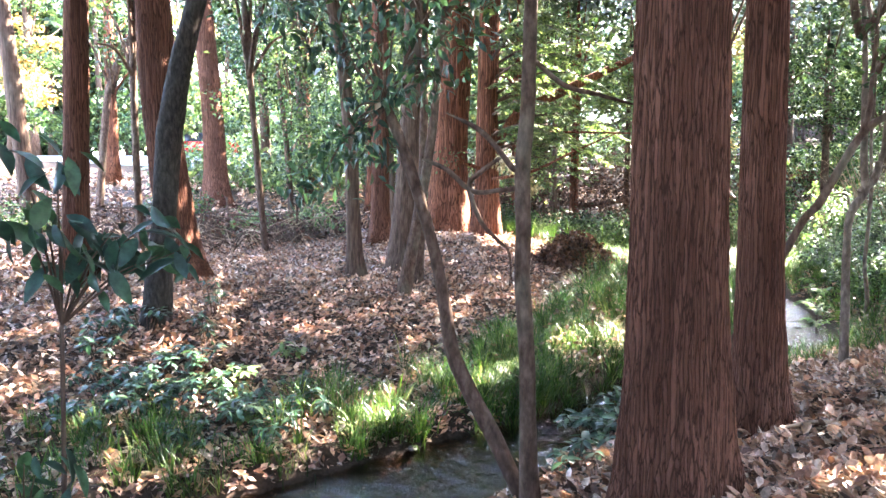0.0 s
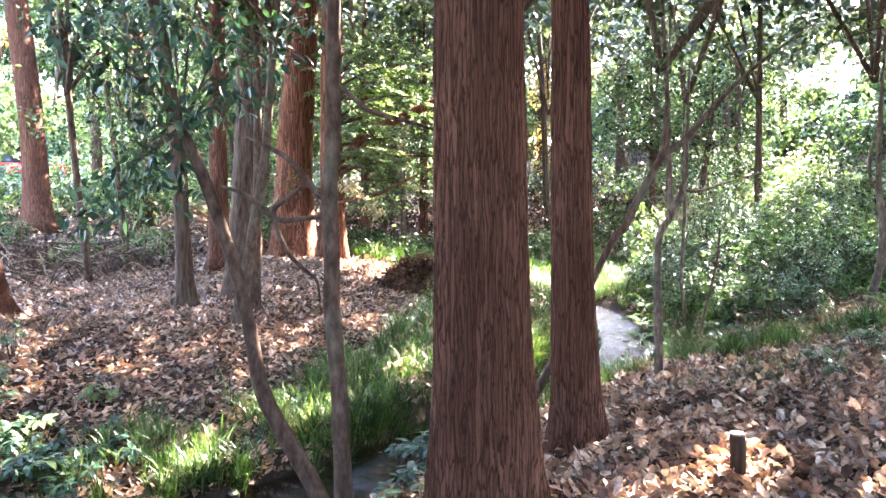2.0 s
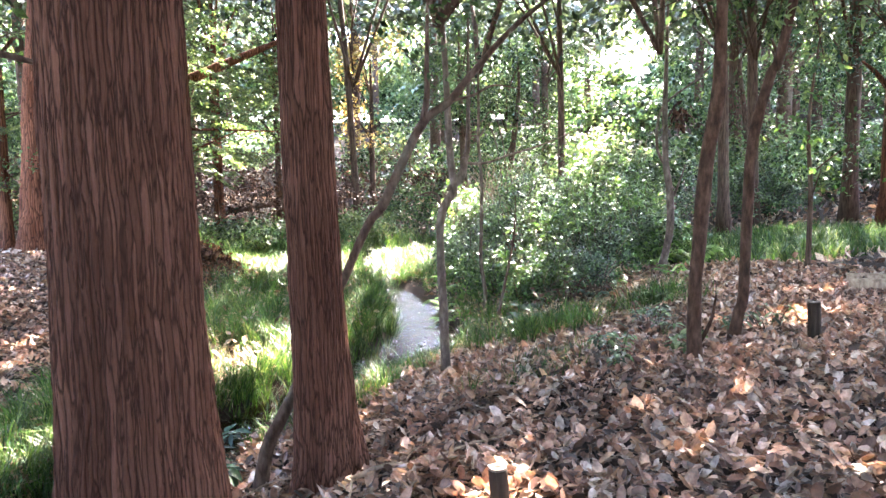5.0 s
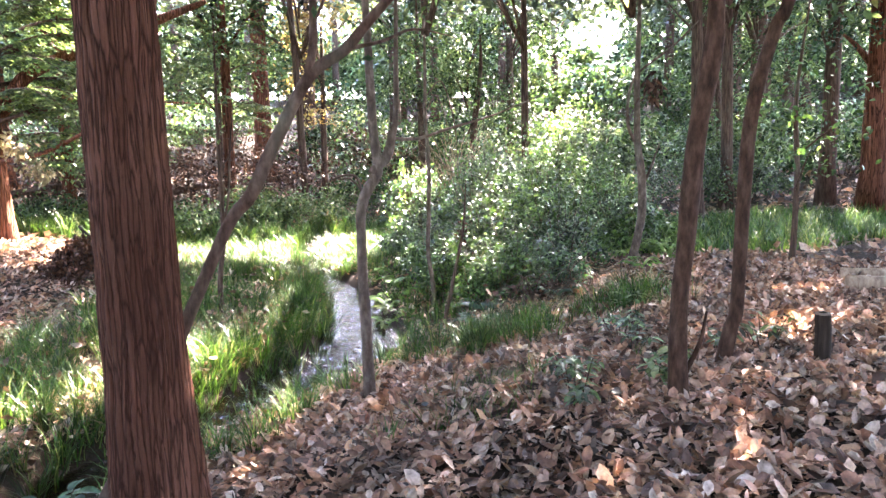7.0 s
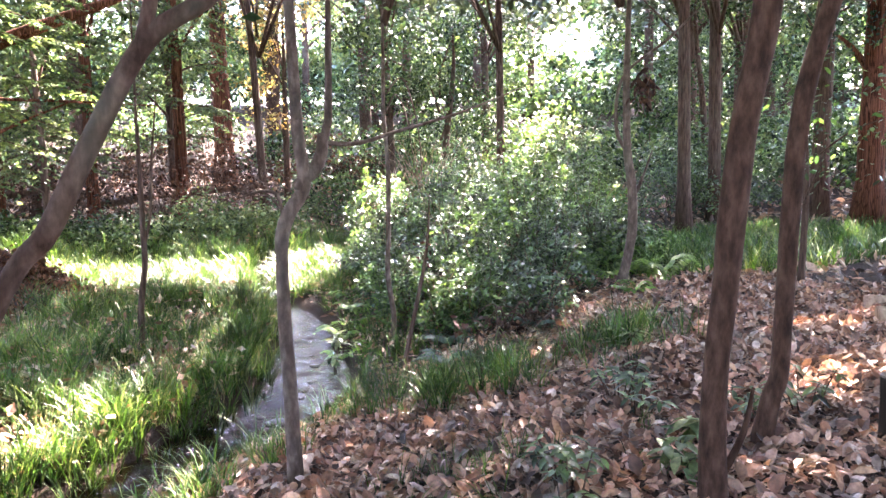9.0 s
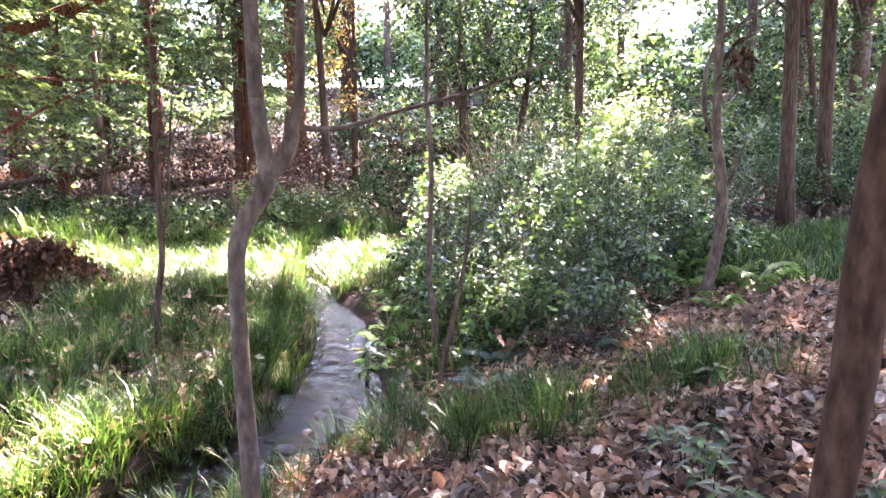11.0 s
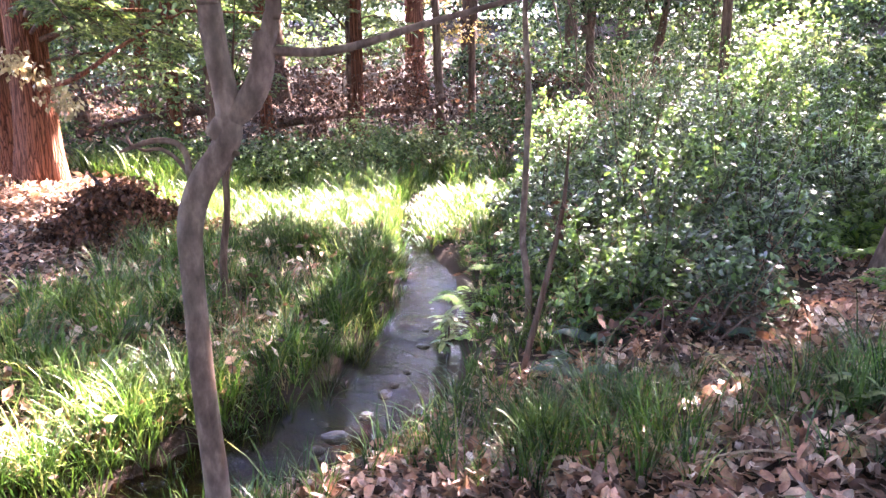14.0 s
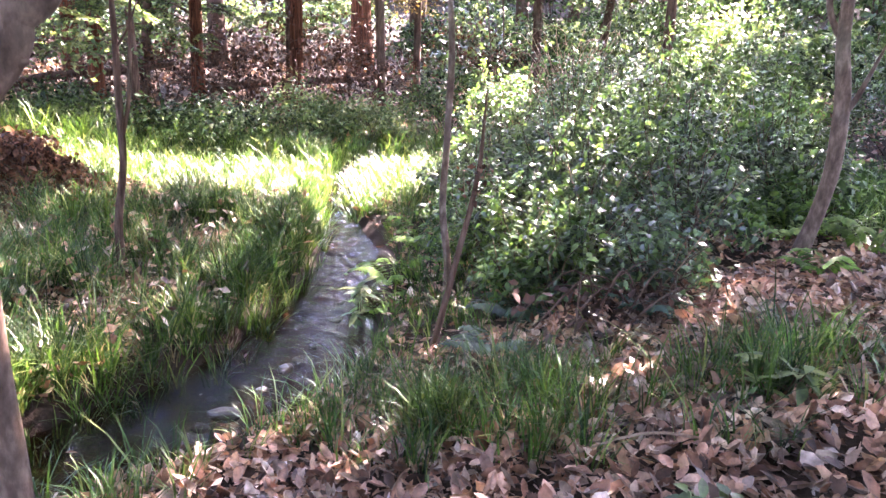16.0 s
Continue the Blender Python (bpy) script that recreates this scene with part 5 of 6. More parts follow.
for x, y, h, r, n in ((-2.22, 7.42, 0.3, 0.16, 5), (-1.9, 6.7, 0.28, 0.16, 5), (-1.81, 8.35, 0.25, 0.2, 5), (4.9, 17.9, 0.5, 0.1, 3), (6.3, 11.7, 0.5, 0.12, 4), (8.0, 8.42, 0.25, 0.15, 4), (6.2, 6.1, 0.22, 0.12, 4), (6.6, 6.4, 0.2, 0.1, 4)):
    broad_plant(x, y, h, r, LIGHT_LEAF, n, 0.15, "fresh light-green broadleaf seedling", "light seedlings")
for x, y, h, r, n in ((1.55, 7.0, 0.35, 0.3, 10), (1.42, 6.5, 0.3, 0.25, 8), (1.75, 7.3, 0.4, 0.25, 8), (1.15, 5.9, 0.2, 0.2, 6), (2.1, 7.6, 0.4, 0.25, 8), (2.0, 6.9, 0.3, 0.2, 6)):
    broad_plant(x, y, h, r, DARK_LEAF, n, 0.16, "bluish-green jagged-leaved plant overhanging the stream", "waterside plants")
for x, y, h, r, n in ((5.3, 5.95, 0.3, 0.22, 7), (5.6, 6.3, 0.28, 0.2, 7), (6.9, 7.3, 0.35, 0.2, 7), (6.7, 6.9, 0.3, 0.22, 6), (7.6, 6.3, 0.3, 0.25, 8), (7.2, 6.5, 0.25, 0.2, 6)):
    broad_plant(x, y, h, r, SHRUB_LEAF, n, 0.1, "low green seedlings poking through the leaf litter", "path seedlings")

FERN_L = "light-green fern with arching feathery fronds"
for x, y, s, n in ((10.73, 11.6, 0.55, 9), (10.75, 10.5, 0.6, 11), (10.3, 11.2, 0.45, 8), (9.75, 10.05, 0.3, 7), (7.25, 13.2, 0.5, 8), (6.75, 12.4, 0.42, 7), (6.5, 11.95, 0.35, 6)):
    fern(x, y, s, n, FERN_LEAF, FERN_L, "light ferns", 1.25)
for x, y, s, n in ((7.48, 10.81, 0.45, 8), (7.1, 10.2, 0.4, 7), (8.3, 10.1, 0.35, 6)):
    fern(x, y, s, n, DARK_LEAF, "dark green fern under the shrubs", "dark ferns")

# dead roots and brush in the hollow under the shrubs
t = thing("dead_brush", "tangle of dark dead twigs under the shrubs", "brush", "", (8.2, 10.15, ground_z(8.2, 10.15)))
for k in range(26):
    a0, b0 = rng.normal(0, (0.45, 0.15)), rng.normal(0, (0.5, 0.2))
    tube("twig", [(a0[0], a0[1], -0.03), ((a0[0] + b0[0]) / 2, (a0[1] + b0[1]) / 2, rng.uniform(0.12, 0.4)), (b0[0], b0[1], rng.uniform(0, 0.3))], [0.009, 0.007, 0.003], BROWN_BARK, t, 5, 4)
leaves("dead_leaves", clumps(np.column_stack([rng.normal(0, 0.45, 30), rng.normal(0, 0.15, 30), rng.uniform(0, 0.2, 30)]), 8, 0.06), 0.1, BROWN_LEAF, t, shade=False)


def sprays(name, label, group, root, centres, mat, size, each, spread, bark_mat, shape=BROAD, droop=0.9, thick=0.02):
    """A leafy shrub or branch: thin limbs from the root to every spray of leaves."""
    o = np.array(root, float)
    t = thing(name, label, "shrub", group, tuple(o))
    mid = np.mean(np.array(centres) - o, 0)
    hub = mid * (0.4, 0.4, 0.8)
    tube("stem", [(0, 0, -0.05), tuple(hub * (0.5, 0.5, 0.5) + (0.02, 0, 0)), tuple(hub)], [thick * 1.3, thick, thick * 0.8], bark_mat, t, 8, 5)
    for c in centres:
        p = np.array(c) - o
        tube("twig", [tuple(hub), tuple(hub * 0.5 + p * 0.5 + (0, 0, 0.05)), tuple(p)], [thick * 0.5, thick * 0.4, 0.002], bark_mat, t, 5, 4)
    leaves("foliage", clumps(np.array(centres) - o, each, spread), size, mat, t, shape, droop, shade=False)
    return t


sprays("evergreen_shrub", "evergreen shrub with large glossy dark leaves near the walker", "evergreen shrubs by the walker", (-1.75, 3.0, ground_z(-1.75, 3.0)),
       [(-1.73, 2.88, 1.68), (-1.61, 2.95, 1.62), (-1.66, 2.92, 1.44), (-1.73, 2.89, 1.35), (-1.6, 2.95, 1.32), (-1.43, 3.04, 1.31), (-1.53, 2.99, 1.22), (-1.37, 3.06, 1.26), (-1.29, 3.11, 1.36), (-1.27, 3.12, 1.2), (-1.18, 3.16, 1.22), (-1.47, 3.01, 1.16), (-1.64, 2.93, 1.17)],
       DARK_LEAF, 0.17, 7, 0.06, BROWN_BARK, thick=0.012)
sprays("evergreen_shrub", "small evergreen plant with broad leaves at the bank's top", "evergreen shrubs by the walker", (-1.65, 2.6, ground_z(-1.65, 2.6)),
       [(-1.6, 2.6, 0.45), (-1.54, 2.64, 0.48), (-1.62, 2.59, 0.35), (-1.51, 2.66, 0.32)], DARK_LEAF, 0.14, 6, 0.05, BROWN_BARK, thick=0.008)

# leafy evergreen branches that hang from the leaning stem of the two-stemmed tree
o = np.array(TWIN.location)
hang = np.array([(-1.09, 5.25, 2.74), (-0.93, 5.26, 2.5), (-0.72, 5.28, 2.63), (-0.56, 5.29, 2.47), (-0.35, 5.3, 2.71), (-0.18, 5.32, 2.43), (-0.6, 5.28, 2.14), (-0.73, 5.28, 1.93), (-0.52, 5.29, 1.76), (-0.77, 5.27, 1.76),
                 (-0.94, 5.26, 1.5), (-0.39, 5.3, 2.18), (-0.1, 5.32, 2.64), (-0.86, 5.27, 1.64), (-0.27, 5.31, 2.26), (-0.06, 5.33, 2.31), (0.19, 5.34, 2.66), (-1.0, 5.4, 2.9), (-0.5, 5.4, 2.95), (0.0, 5.4, 2.9), (0.4, 5.4, 2.9)]) - o
top = np.array((-0.42, 5.32, 2.1)) - o
for p in hang:
    tube("twig", [tuple(top), tuple(top * 0.4 + p * 0.6 + (0, 0, 0.12)), tuple(p)], [0.012, 0.008, 0.003], BROWN_BARK, TWIN, 5, 4)
leaves("hanging_foliage", clumps(hang, 40, 0.12), 0.1, DARK_LEAF, TWIN, BROAD, 0.9, shade=False)
leaves("torn_wood", clumps([np.array((-0.44, 5.3, 2.12)) - o], 10, 0.03), 0.12, DEAD_WOOD, TWIN, SMALL, 0.1, shade=False)

# leafy twigs above the path
o = np.array(BOWED_TREE.location)
over = np.array([(5.91, 7.0, 3.24), (6.23, 6.65, 2.82), (6.49, 6.36, 3.14), (6.81, 6.0, 2.57), (7.01, 5.78, 2.88), (7.2, 5.57, 3.01), (7.27, 5.49, 2.55), (6.15, 6.74, 3.43), (6.73, 6.09, 3.26), (7.07, 5.72, 3.25), (5.79, 7.14, 3.56), (5.99, 6.91, 2.92), (6.37, 6.49, 3.39), (7.6, 5.3, 2.9), (7.8, 5.1, 2.6), (8.0, 5.2, 3.1)]) - o
fork = np.array((7.2, 5.68, 3.4)) - o
for p in over:
    tube("twig", [tuple(fork), tuple(fork * 0.4 + p * 0.6 + (0, 0, 0.1)), tuple(p)], [0.012, 0.007, 0.003], TWIN_BARK, BOWED_TREE, 5, 4)
leaves("low_foliage", clumps(over, 16, 0.12), 0.1, LIGHT_LEAF, BOWED_TREE, BROAD, 0.7, shade=False)

# foliage of the leaning tree, as sprays along its upper half
o = np.array(LEANING.location)
up = np.array([(3.6, 6.2, 2.5), (3.9, 6.1, 2.75), (4.2, 6.1, 2.9), (4.5, 6.0, 3.0), (4.3, 6.3, 2.5), (4.6, 6.2, 2.6), (3.4, 6.3, 2.7), (3.75, 6.4, 2.95)]) - o
leaves("sprays", clumps(up, 26, 0.16), 0.07, FOREST_LEAF, LEANING, SMALL, 0.5, shade=False)

# brown bunch of dead leaves caught in the sapling
t = thing("dead_leaf_bunch", "dry brown bunch of leaves caught on a sapling twig", "dead leaves", "", (10.25, 10.4, 2.72))
leaves("leaves", clumps([(0, 0, 0), (0.02, 0, -0.15), (0, 0.02, -0.28)], 26, 0.07), 0.13, BROWN_LEAF, t, BROAD, 1.3, shade=False)

# a fallen branch at the cypress's foot, and twigs on the litter
t = thing("fallen_branch", "bare fallen branch on the leaf litter", "branch", "", (3.2, 5.3, ground_z(3.2, 5.3)))
g = ground_z(3.2, 5.3)
for pts, r in (([(2.75, 5.6), (3.0, 5.5), (3.2, 5.3), (3.5, 5.25), (3.85, 5.25)], 0.02), ([(3.2, 5.3), (3.35, 5.1), (3.55, 4.95)], 0.012), ([(3.1, 5.4), (3.25, 5.6), (3.5, 5.8)], 0.01), ([(2.8, 5.6), (2.7, 5.3), (2.6, 5.1)], 0.01), ([(3.3, 5.28), (3.4, 5.0), (3.3, 4.8)], 0.008)):
    tube("twig", [(px - 3.2, py - 5.3, ground_z(px, py) - g + 0.05 + 0.03 * (i % 2)) for i, (px, py) in enumerate(pts)], list(np.linspace(r, r * 0.4, len(pts))), DEAD_WOOD, t, 7, 4)
for k in range(46):
    x, y, an, ln = (*((rng.uniform(-5, 3), rng.uniform(8, 15)) if k % 2 else (rng.uniform(2, 10), rng.uniform(3, 9))), rng.uniform(0, 6.28), rng.uniform(0.25, 0.9))
    d = brook(x, y)[0][0]
    if d < 0.6:
        continue
    z = ground_z(x, y)
    ex, ey = x + ln * math.cos(an), y + ln * math.sin(an)
    t = thing("twig", "thin bare twig lying on the fallen leaves", "twig", "fallen twigs", (x, y, z))
    tube("wood", [(0, 0, 0.035), ((ex - x) / 2 + 0.03, (ey - y) / 2, 0.05), (ex - x, ey - y, ground_z(ex, ey) - z + 0.035)], [0.008, 0.007, 0.004], DEAD_WOOD, t, 5, 4)

# side limbs of the red cypress, and a dead frond that hangs in the sun
o = np.array(RED_TREE.location)
for pts, radii in (([(1.12, 17.4, 2.3), (1.5, 17.37, 2.8), (1.875, 17.35, 3.316), (2.957, 17.28, 3.849), (4.026, 17.2, 4.348), (5.0, 17.2, 4.8)], [0.13, 0.13, 0.12, 0.11, 0.09, 0.05]),
                   ([(1.1, 17.3, 1.9), (0.6, 16.9, 2.05), (0.0, 16.5, 2.2)], [0.05, 0.04, 0.012]), ([(1.15, 17.2, 1.7), (2.0, 16.3, 1.85), (2.9, 15.6, 2.3), (3.8, 15.2, 2.7)], [0.04, 0.035, 0.025, 0.008]),
                   ([(1.1, 17.3, 2.9), (2.2, 16.6, 2.8), (3.6, 16.2, 2.75), (5.0, 16.0, 2.7)], [0.035, 0.03, 0.022, 0.008])):
    tube("branch", [tuple(np.array(p) - o) for p in pts], radii, CYPRESS_FAR, RED_TREE, 10, 5, 0.02)
frond = leaves("dead_frond", clumps(np.array([(1.45, 15.9, 2.05), (1.66, 15.9, 1.88), (1.86, 15.9, 1.62), (1.98, 15.9, 1.5), (1.3, 15.9, 2.1)]) - o, 60, 0.11), 0.11, DRY_GRASS, RED_TREE, SMALL, 1.2, shade=False)
tagged(frond, "pale dead frond", "", "", "stuff")
leaves("low_sprays", clumps(np.array([(2.4, 16.2, 2.0), (2.9, 15.7, 2.3), (3.5, 16.2, 2.7), (4.3, 16.1, 2.7), (3.4, 15.4, 2.5), (0.2, 16.6, 2.2)]) - o, 60, 0.2), 0.09, FOREST_LEAF, RED_TREE, SMALL, 0.6, shade=False)

def bough(tree, foot, tip, sag, mat=CONIFER_LEAF):
    """A long side branch of a conifer, with flat sprays of small leaflets on both sides."""
    o = np.array(tree.location)
    a, b = np.array(foot, float) - o, np.array(tip, float) - o
    ln = float(np.linalg.norm(b - a))
    u = np.linspace(0, 1, 6)
    line = a + (b - a) * u[:, None] + np.array((0, 0, 1)) * (sag * ln * (np.sin(u * 2.6) * 0.5 - u * u * 0.45))[:, None]
    limb = tube("bough", [tuple(p) for p in line], list(np.linspace(0.012 * ln, 0.003, 6)), BROWN_BARK, tree, 6, 4)
    n = int(ln / 0.075)
    at, turn = [], []
    flat = (b - a) / ln
    az0 = math.atan2(flat[1], flat[0])
    for i in range(n):
        v = 0.22 + 0.78 * (i + rng.random()) / n
        p = np.array([np.interp(v, u, line[:, k]) for k in range(3)])
        side = 1 if i % 2 else -1
        az = az0 + side * rng.uniform(0.7, 1.15)
        tl = (0.16 + 0.3 * ln * 0.3 * (1.05 - v)) * rng.uniform(0.6, 1.3)
        m = max(4, int(tl / 0.035))
        w = np.arange(1, m + 1) / m
        q = p + np.column_stack([np.cos(az) * w * tl, np.sin(az) * w * tl, -0.35 * tl * w ** 2 + rng.normal(0, 0.012, m)])
        at += [q, q]
        for s2 in (-0.75, 0.75):
            turn.append(np.column_stack([rng.normal(-0.3, 0.25, m), rng.normal(0, 0.3, m), np.full(m, az - math.pi / 2 + s2)]))
    at, turn = np.vstack(at), np.vstack(turn)
    spray = mesh_part("spray", strewn("spray", SMALL, at, turns(turn[:, 0], turn[:, 1], turn[:, 2]), 0.1 * rng.uniform(0.6, 1.3, len(at))), mat, limb, "", False)
    tagged(spray, "flat green cypress sprays", "", "", "stuff")


YOUNG = "young cypress with layered feathery green boughs"
YOUNG_TREES = [tall_tree("young_cypress", YOUNG, [(x, y, ground_z(x, y)), (x + 0.03, y, 3.0), (x + 0.05, y, 5.0)], [r, r * 0.9, r * 0.8], CYPRESS_FAR, 20, top=9, spread=1.4, clump=14, group="young cypresses")
               for x, y, r in ((2.3, 22.4, 0.16), (-0.9, 20.6, 0.14), (4.3, 23.2, 0.15), (6.6, 24.2, 0.17))]
for tree, x, y, low, high, count, reach in ((RED_TREE, 1.08, 17.4, 2.0, 5.0, 22, 3.4), (OLD_TREE, 0.2, 18.6, 3.4, 6.0, 5, 2.4), (YOUNG_TREES[0], 2.33, 22.4, 1.3, 5.6, 26, 2.4),
                                            (YOUNG_TREES[1], -0.87, 20.6, 1.4, 5.4, 20, 2.0), (YOUNG_TREES[2], 4.33, 23.2, 1.8, 5.6, 22, 2.2), (YOUNG_TREES[3], 6.63, 24.2, 2.4, 6.0, 20, 2.0)):
    for k in range(count):
        z = low + (high - low) * (k + rng.random()) / count
        az = rng.uniform(-1.25, 0.6) if tree in (RED_TREE, OLD_TREE) else rng.uniform(-2.9, 0.5)
        ln = reach * rng.uniform(0.5, 1.1)
        bough(tree, (x, y, z), (x + ln * math.cos(az), y + ln * math.sin(az), z + rng.uniform(-0.3, 0.25)), rng.uniform(0.2, 0.5))

# pale bare twigs of a dead bush behind the shrubs
for x, y, h in ((12.2, 20.6, 2.4), (13.0, 21.4, 2.8), (11.4, 21.2, 2.0)):
    t = thing("dead_bush", "leafless dead bush of pale bare twigs", "bush", "dead bushes", (x, y, ground_z(x, y)))
    for m in range(26):
        az, ln = rng.uniform(0, 6.283), rng.uniform(0.3, 1.1)
        e = np.array((ln * math.cos(az), ln * math.sin(az), h * rng.uniform(0.5, 1.0)))
        tube("twig", [(0, 0, -0.03), tuple(e * (0.35, 0.35, 0.6)), tuple(e), tuple(e + rng.normal(0, 0.22, 3))], [0.014, 0.01, 0.007, 0.003], DEAD_WOOD, t, 4, 3)

# stones in the stream
for x, y, s in ((5.15, 10.3, 0.08), (5.0, 10.15, 0.05), (5.6, 10.95, 0.06), (6.1, 11.9, 0.05), (-0.3, 6.75, 0.05), (5.4, 10.6, 0.05), (6.62, 9.35, 0.13), (5.7, 11.1, 0.04), (5.85, 11.35, 0.035), (5.05, 10.55, 0.035), (6.2, 12.3, 0.03)):
    bm = bmesh.new()
    bmesh.ops.create_icosphere(bm, subdivisions=2, radius=1)
    for v in bm.verts:
        v.co *= 1 + 0.25 * noise.noise(v.co * 1.4 + Vector((x * 7, y * 3, 0)))
        v.co = Vector((v.co.x * s * 1.5, v.co.y * s, v.co.z * s * 0.6))
    st = part("stone", bm, STONE)
    st.location = (x, y, max(ground_z(x, y), float(brook(x, y)[2][0]) - 0.03) + s * 0.05)
    st.rotation_euler = (0, 0, x * 3)
    tagged(st, "rounded wet stone in the stream" if x < 6.6 else "pale rounded stone on the bank", "stone", "stream stones")

# leaves on the water
n = 40
i = rng.integers(60, len(line) - 120, n)
u = rng.uniform(-0.9, 0.9, n)
at = np.column_stack([line[i, 0] + across[i, 0] * u * line[i, 2], line[i, 1] + across[i, 1] * u * line[i, 2], line[i, 3] + 0.006])
ob = mesh_part("floating_leaves", strewn("floating_leaves", BROAD, at, turns(rng.normal(0, 0.08, n), rng.normal(0, 0.08, n), rng.uniform(0, 6.28, n)), 0.07 * rng.uniform(0.6, 1.2, n)), LITTER, None, "", False)
tagged(ob, "brown leaves floating on the stream", "leaves", "", "stuff")

# ---- far things ----
THICK = "tangled thicket of dead brown fronds and twigs"
for x, y, r, h in ((4.2, 26.0, 1.6, 2.6), (6.3, 25.5, 1.6, 2.9), (8.2, 26.0, 1.6, 2.4), (11.4, 26.5, 1.5, 2.3), (1.2, 25.0, 1.6, 2.7), (13.5, 26.0, 1.4, 1.8), (2.8, 24.2, 1.3, 2.0), (3.6, 22.6, 1.2, 2.2), (5.7, 22.8, 1.2, 2.0), (8.3, 23.0, 1.2, 2.2), (1.5, 22.8, 1.2, 2.2), (7.0, 23.6, 1.2, 2.4), (5.2, 24.4, 1.2, 1.7), (-1.2, 25.5, 1.5, 2.4), (-2.5, 19.0, 0.9, 0.8), (-6.0, 17.5, 1.0, 0.9), (-8.5, 17.5, 1.1, 1.0), (-4.2, 18.0, 0.9, 0.8), (-11.5, 20.0, 1.3, 1.0)):
    shrub(x, y, h, r, BROWN_LEAF, int(26 * r * r), 0.12, THICK, "dead thickets", each=16, spread=0.2, name="thicket")
for (ax, ay), (bx, by), up in (((4.5, 24.5), (9.5, 25.0), 0.9), ((9.5, 24.0), (13.0, 23.2), 0.8), ((0.2, 22.5), (3.8, 22.8), 1.2)):
    z = ground_z((ax + bx) / 2, (ay + by) / 2)
    t = thing("fallen_log", "bare fallen log lying across the undergrowth", "log", "fallen trunks", ((ax + bx) / 2, (ay + by) / 2, z))
    dx, dy = (bx - ax) / 2, (by - ay) / 2
    tube("trunk", [(-dx, -dy, up * 0.5), (-dx * 0.3, -dy * 0.3, up * 0.75), (dx * 0.4, dy * 0.4, up * 0.85), (dx, dy, up)], [0.1, 0.09, 0.08, 0.05], BROWN_BARK, t, 10, 6, 0.03)
    tube("broken_limb", [(-dx * 0.6, -dy * 0.6, -0.15), (-dx * 0.6, -dy * 0.6, up * 0.7)], [0.05, 0.04], BROWN_BARK, t, 8, 3)
    tube("broken_limb", [(dx * 0.7, dy * 0.7, -0.15), (dx * 0.7, dy * 0.7, up * 0.95)], [0.045, 0.035], BROWN_BARK, t, 8, 3)

for k in range(16):
    x, y = rng.uniform(-11, -1.5), rng.uniform(15.8, 19.5)
    t = thing("brushwood", "grey tangle of dead twigs on the forest floor", "brush", "brushwood tangles", (x, y, ground_z(x, y)))
    for m in range(22):
        a0, b0 = rng.normal(0, 0.5, 2), rng.normal(0, 0.8, 2)
        tube("twig", [(a0[0], a0[1], -0.03), ((a0[0] + b0[0]) / 2, (a0[1] + b0[1]) / 2, rng.uniform(0.15, 0.6)), (b0[0], b0[1], rng.uniform(0, 0.8))], [0.016, 0.012, 0.005], (DEAD_WOOD, GREY_BARK, BROWN_BARK)[m % 3], t, 4, 3)

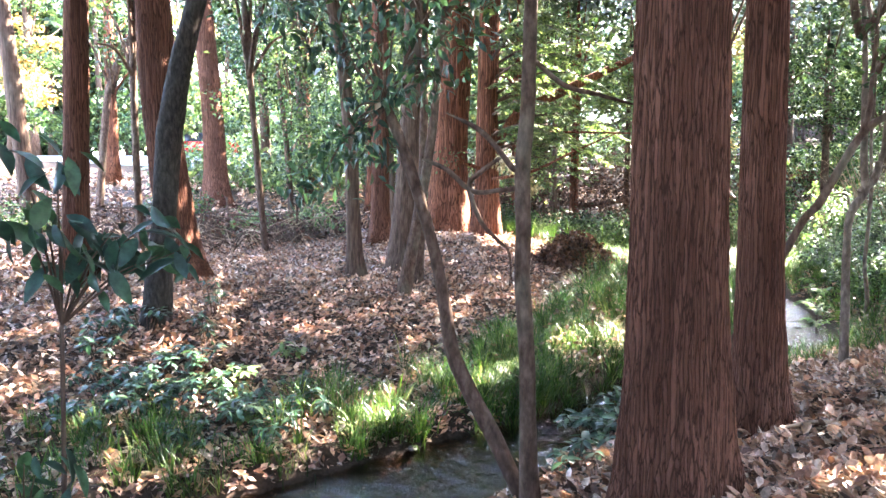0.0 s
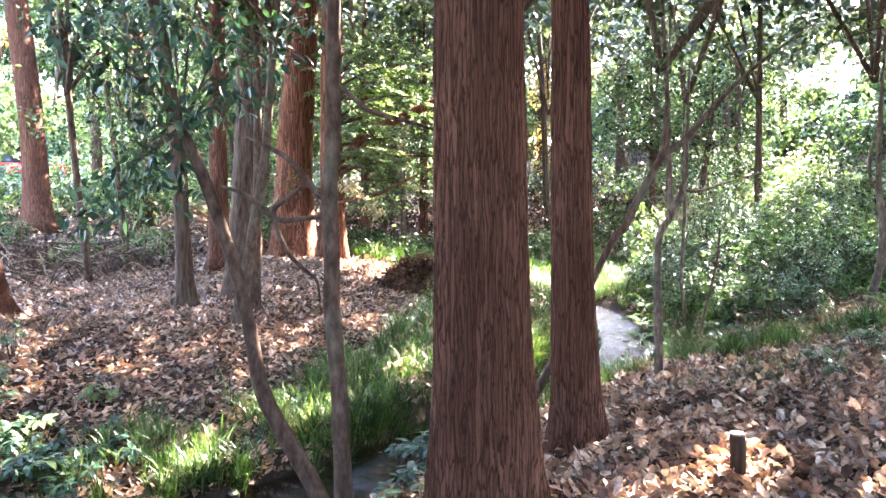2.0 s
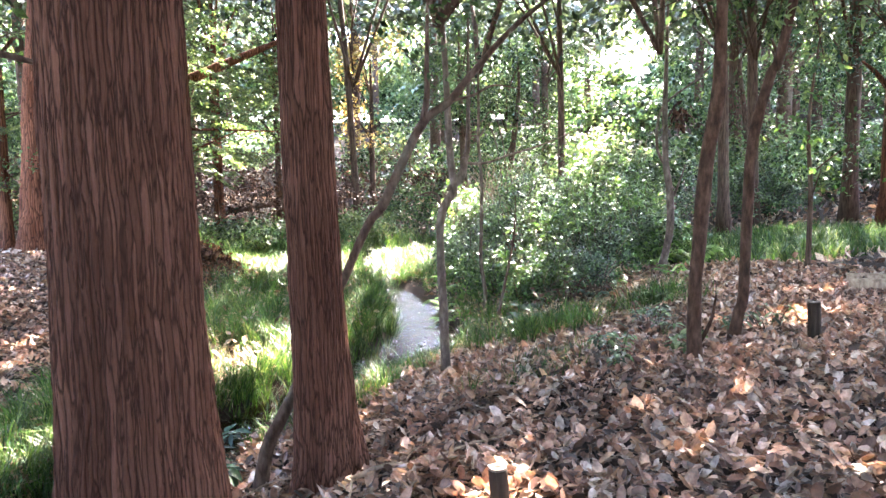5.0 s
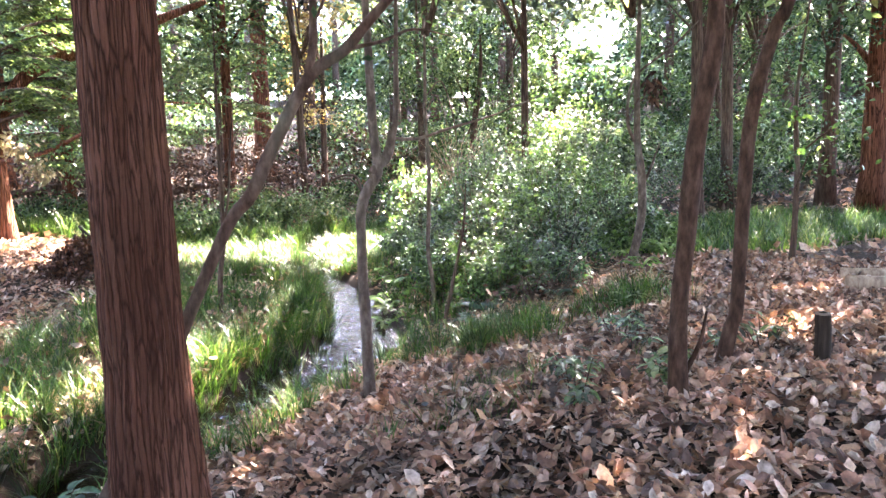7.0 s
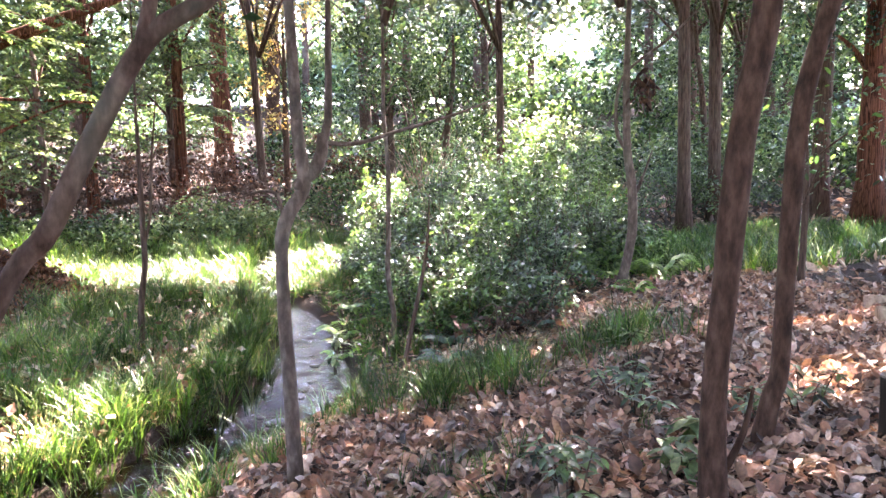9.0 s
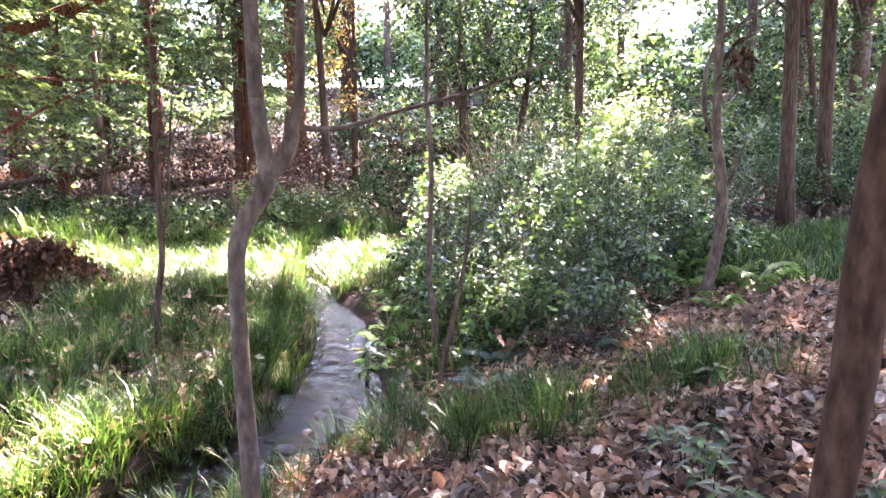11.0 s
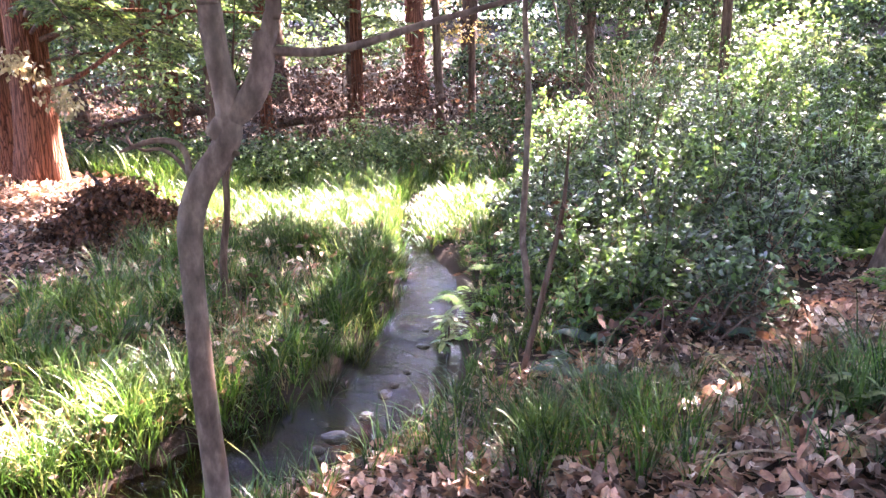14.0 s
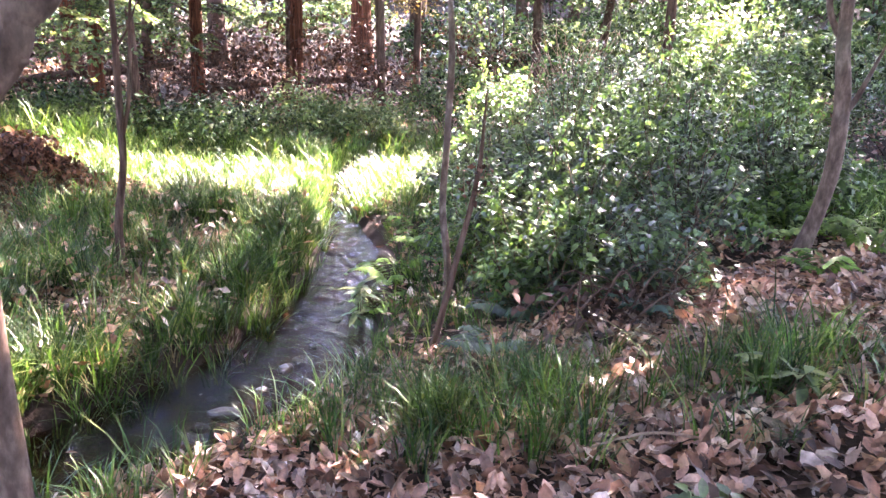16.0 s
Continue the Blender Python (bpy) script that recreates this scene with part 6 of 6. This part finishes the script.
# low brushwood fence of old posts and rails under the cypresses
for k in range(9):
    x, y = -10.6 + k * 0.85, 17.2 + 0.12 * k
    z = ground_z(x, y)
    t = thing("fence_post", "old grey post of a broken-down fence", "post", "old fence posts", (x, y, z))
    tube("shaft", [(0, 0, -0.1), (0.02, 0, 0.5), (0.03 * math.sin(k), 0, 0.95 + 0.2 * math.sin(k * 2.3))], [0.035, 0.033, 0.03], GREY_BARK, t, 8, 4)
for k in range(4):
    x = -10.6 + k * 1.7
    y = 17.2 + 0.24 * k - 0.06
    z = ground_z(x, y)
    t = thing("fence_rail", "loose grey rail of a broken-down fence", "rail", "old fence rails", (x, y, z))
    tube("wood", [(0, 0, 0.72), (0.85, 0.12, 0.68 + 0.1 * math.sin(k * 2)), (1.8, 0.25, 0.75)], [0.022, 0.022, 0.018], GREY_BARK, t, 7, 4)

# sunlit yard beyond the trees, with a parked car
yard = bmesh.new()
zy = ground_z(-17, 44) + 0.35
bmesh.ops.create_cube(yard, size=1, matrix=Matrix.Translation((-17, 46, zy - 1.0)) @ Matrix.Diagonal((26, 10, 2.0, 1)))
yard_ob = part("yard", yard, CONCRETE)
tagged(yard_ob, "pale sunlit concrete yard beyond the trees", "yard", "", "structure")
car = thing("car", "small red car parked on the pale yard", "car", "", (-14.6, 43.5, zy))
bm = bmesh.new()
bmesh.ops.create_cube(bm, size=1, matrix=Matrix.Translation((0, 0, 0.62)) @ Matrix.Diagonal((3.8, 1.65, 0.62, 1)))
bmesh.ops.bevel(bm, geom=bm.edges[:], offset=0.12, segments=3, affect="EDGES")
part("body", bm, CAR_RED, car)
bm = bmesh.new()
bmesh.ops.create_cone(bm, cap_ends=True, segments=4, radius1=1.62, radius2=1.15, depth=0.56, matrix=Matrix.Translation((-0.15, 0, 1.2)) @ Matrix.Diagonal((1.0, 0.66, 1, 1)) @ Matrix.Rotation(radians(45), 4, "Z"))
bmesh.ops.bevel(bm, geom=bm.edges[:], offset=0.08, segments=2, affect="EDGES")
part("cabin", bm, DARK_GLASS, car, "dark glazed cabin")
for wx in (-1.2, 1.2):
    for wy in (-0.8, 0.8):
        bm = bmesh.new()
        bmesh.ops.create_cone(bm, cap_ends=True, segments=20, radius1=0.31, radius2=0.31, depth=0.2, matrix=Matrix.Translation((wx, wy, 0.31)) @ Matrix.Rotation(radians(90), 4, "X"))
        part("wheel", bm, RUBBER, car)
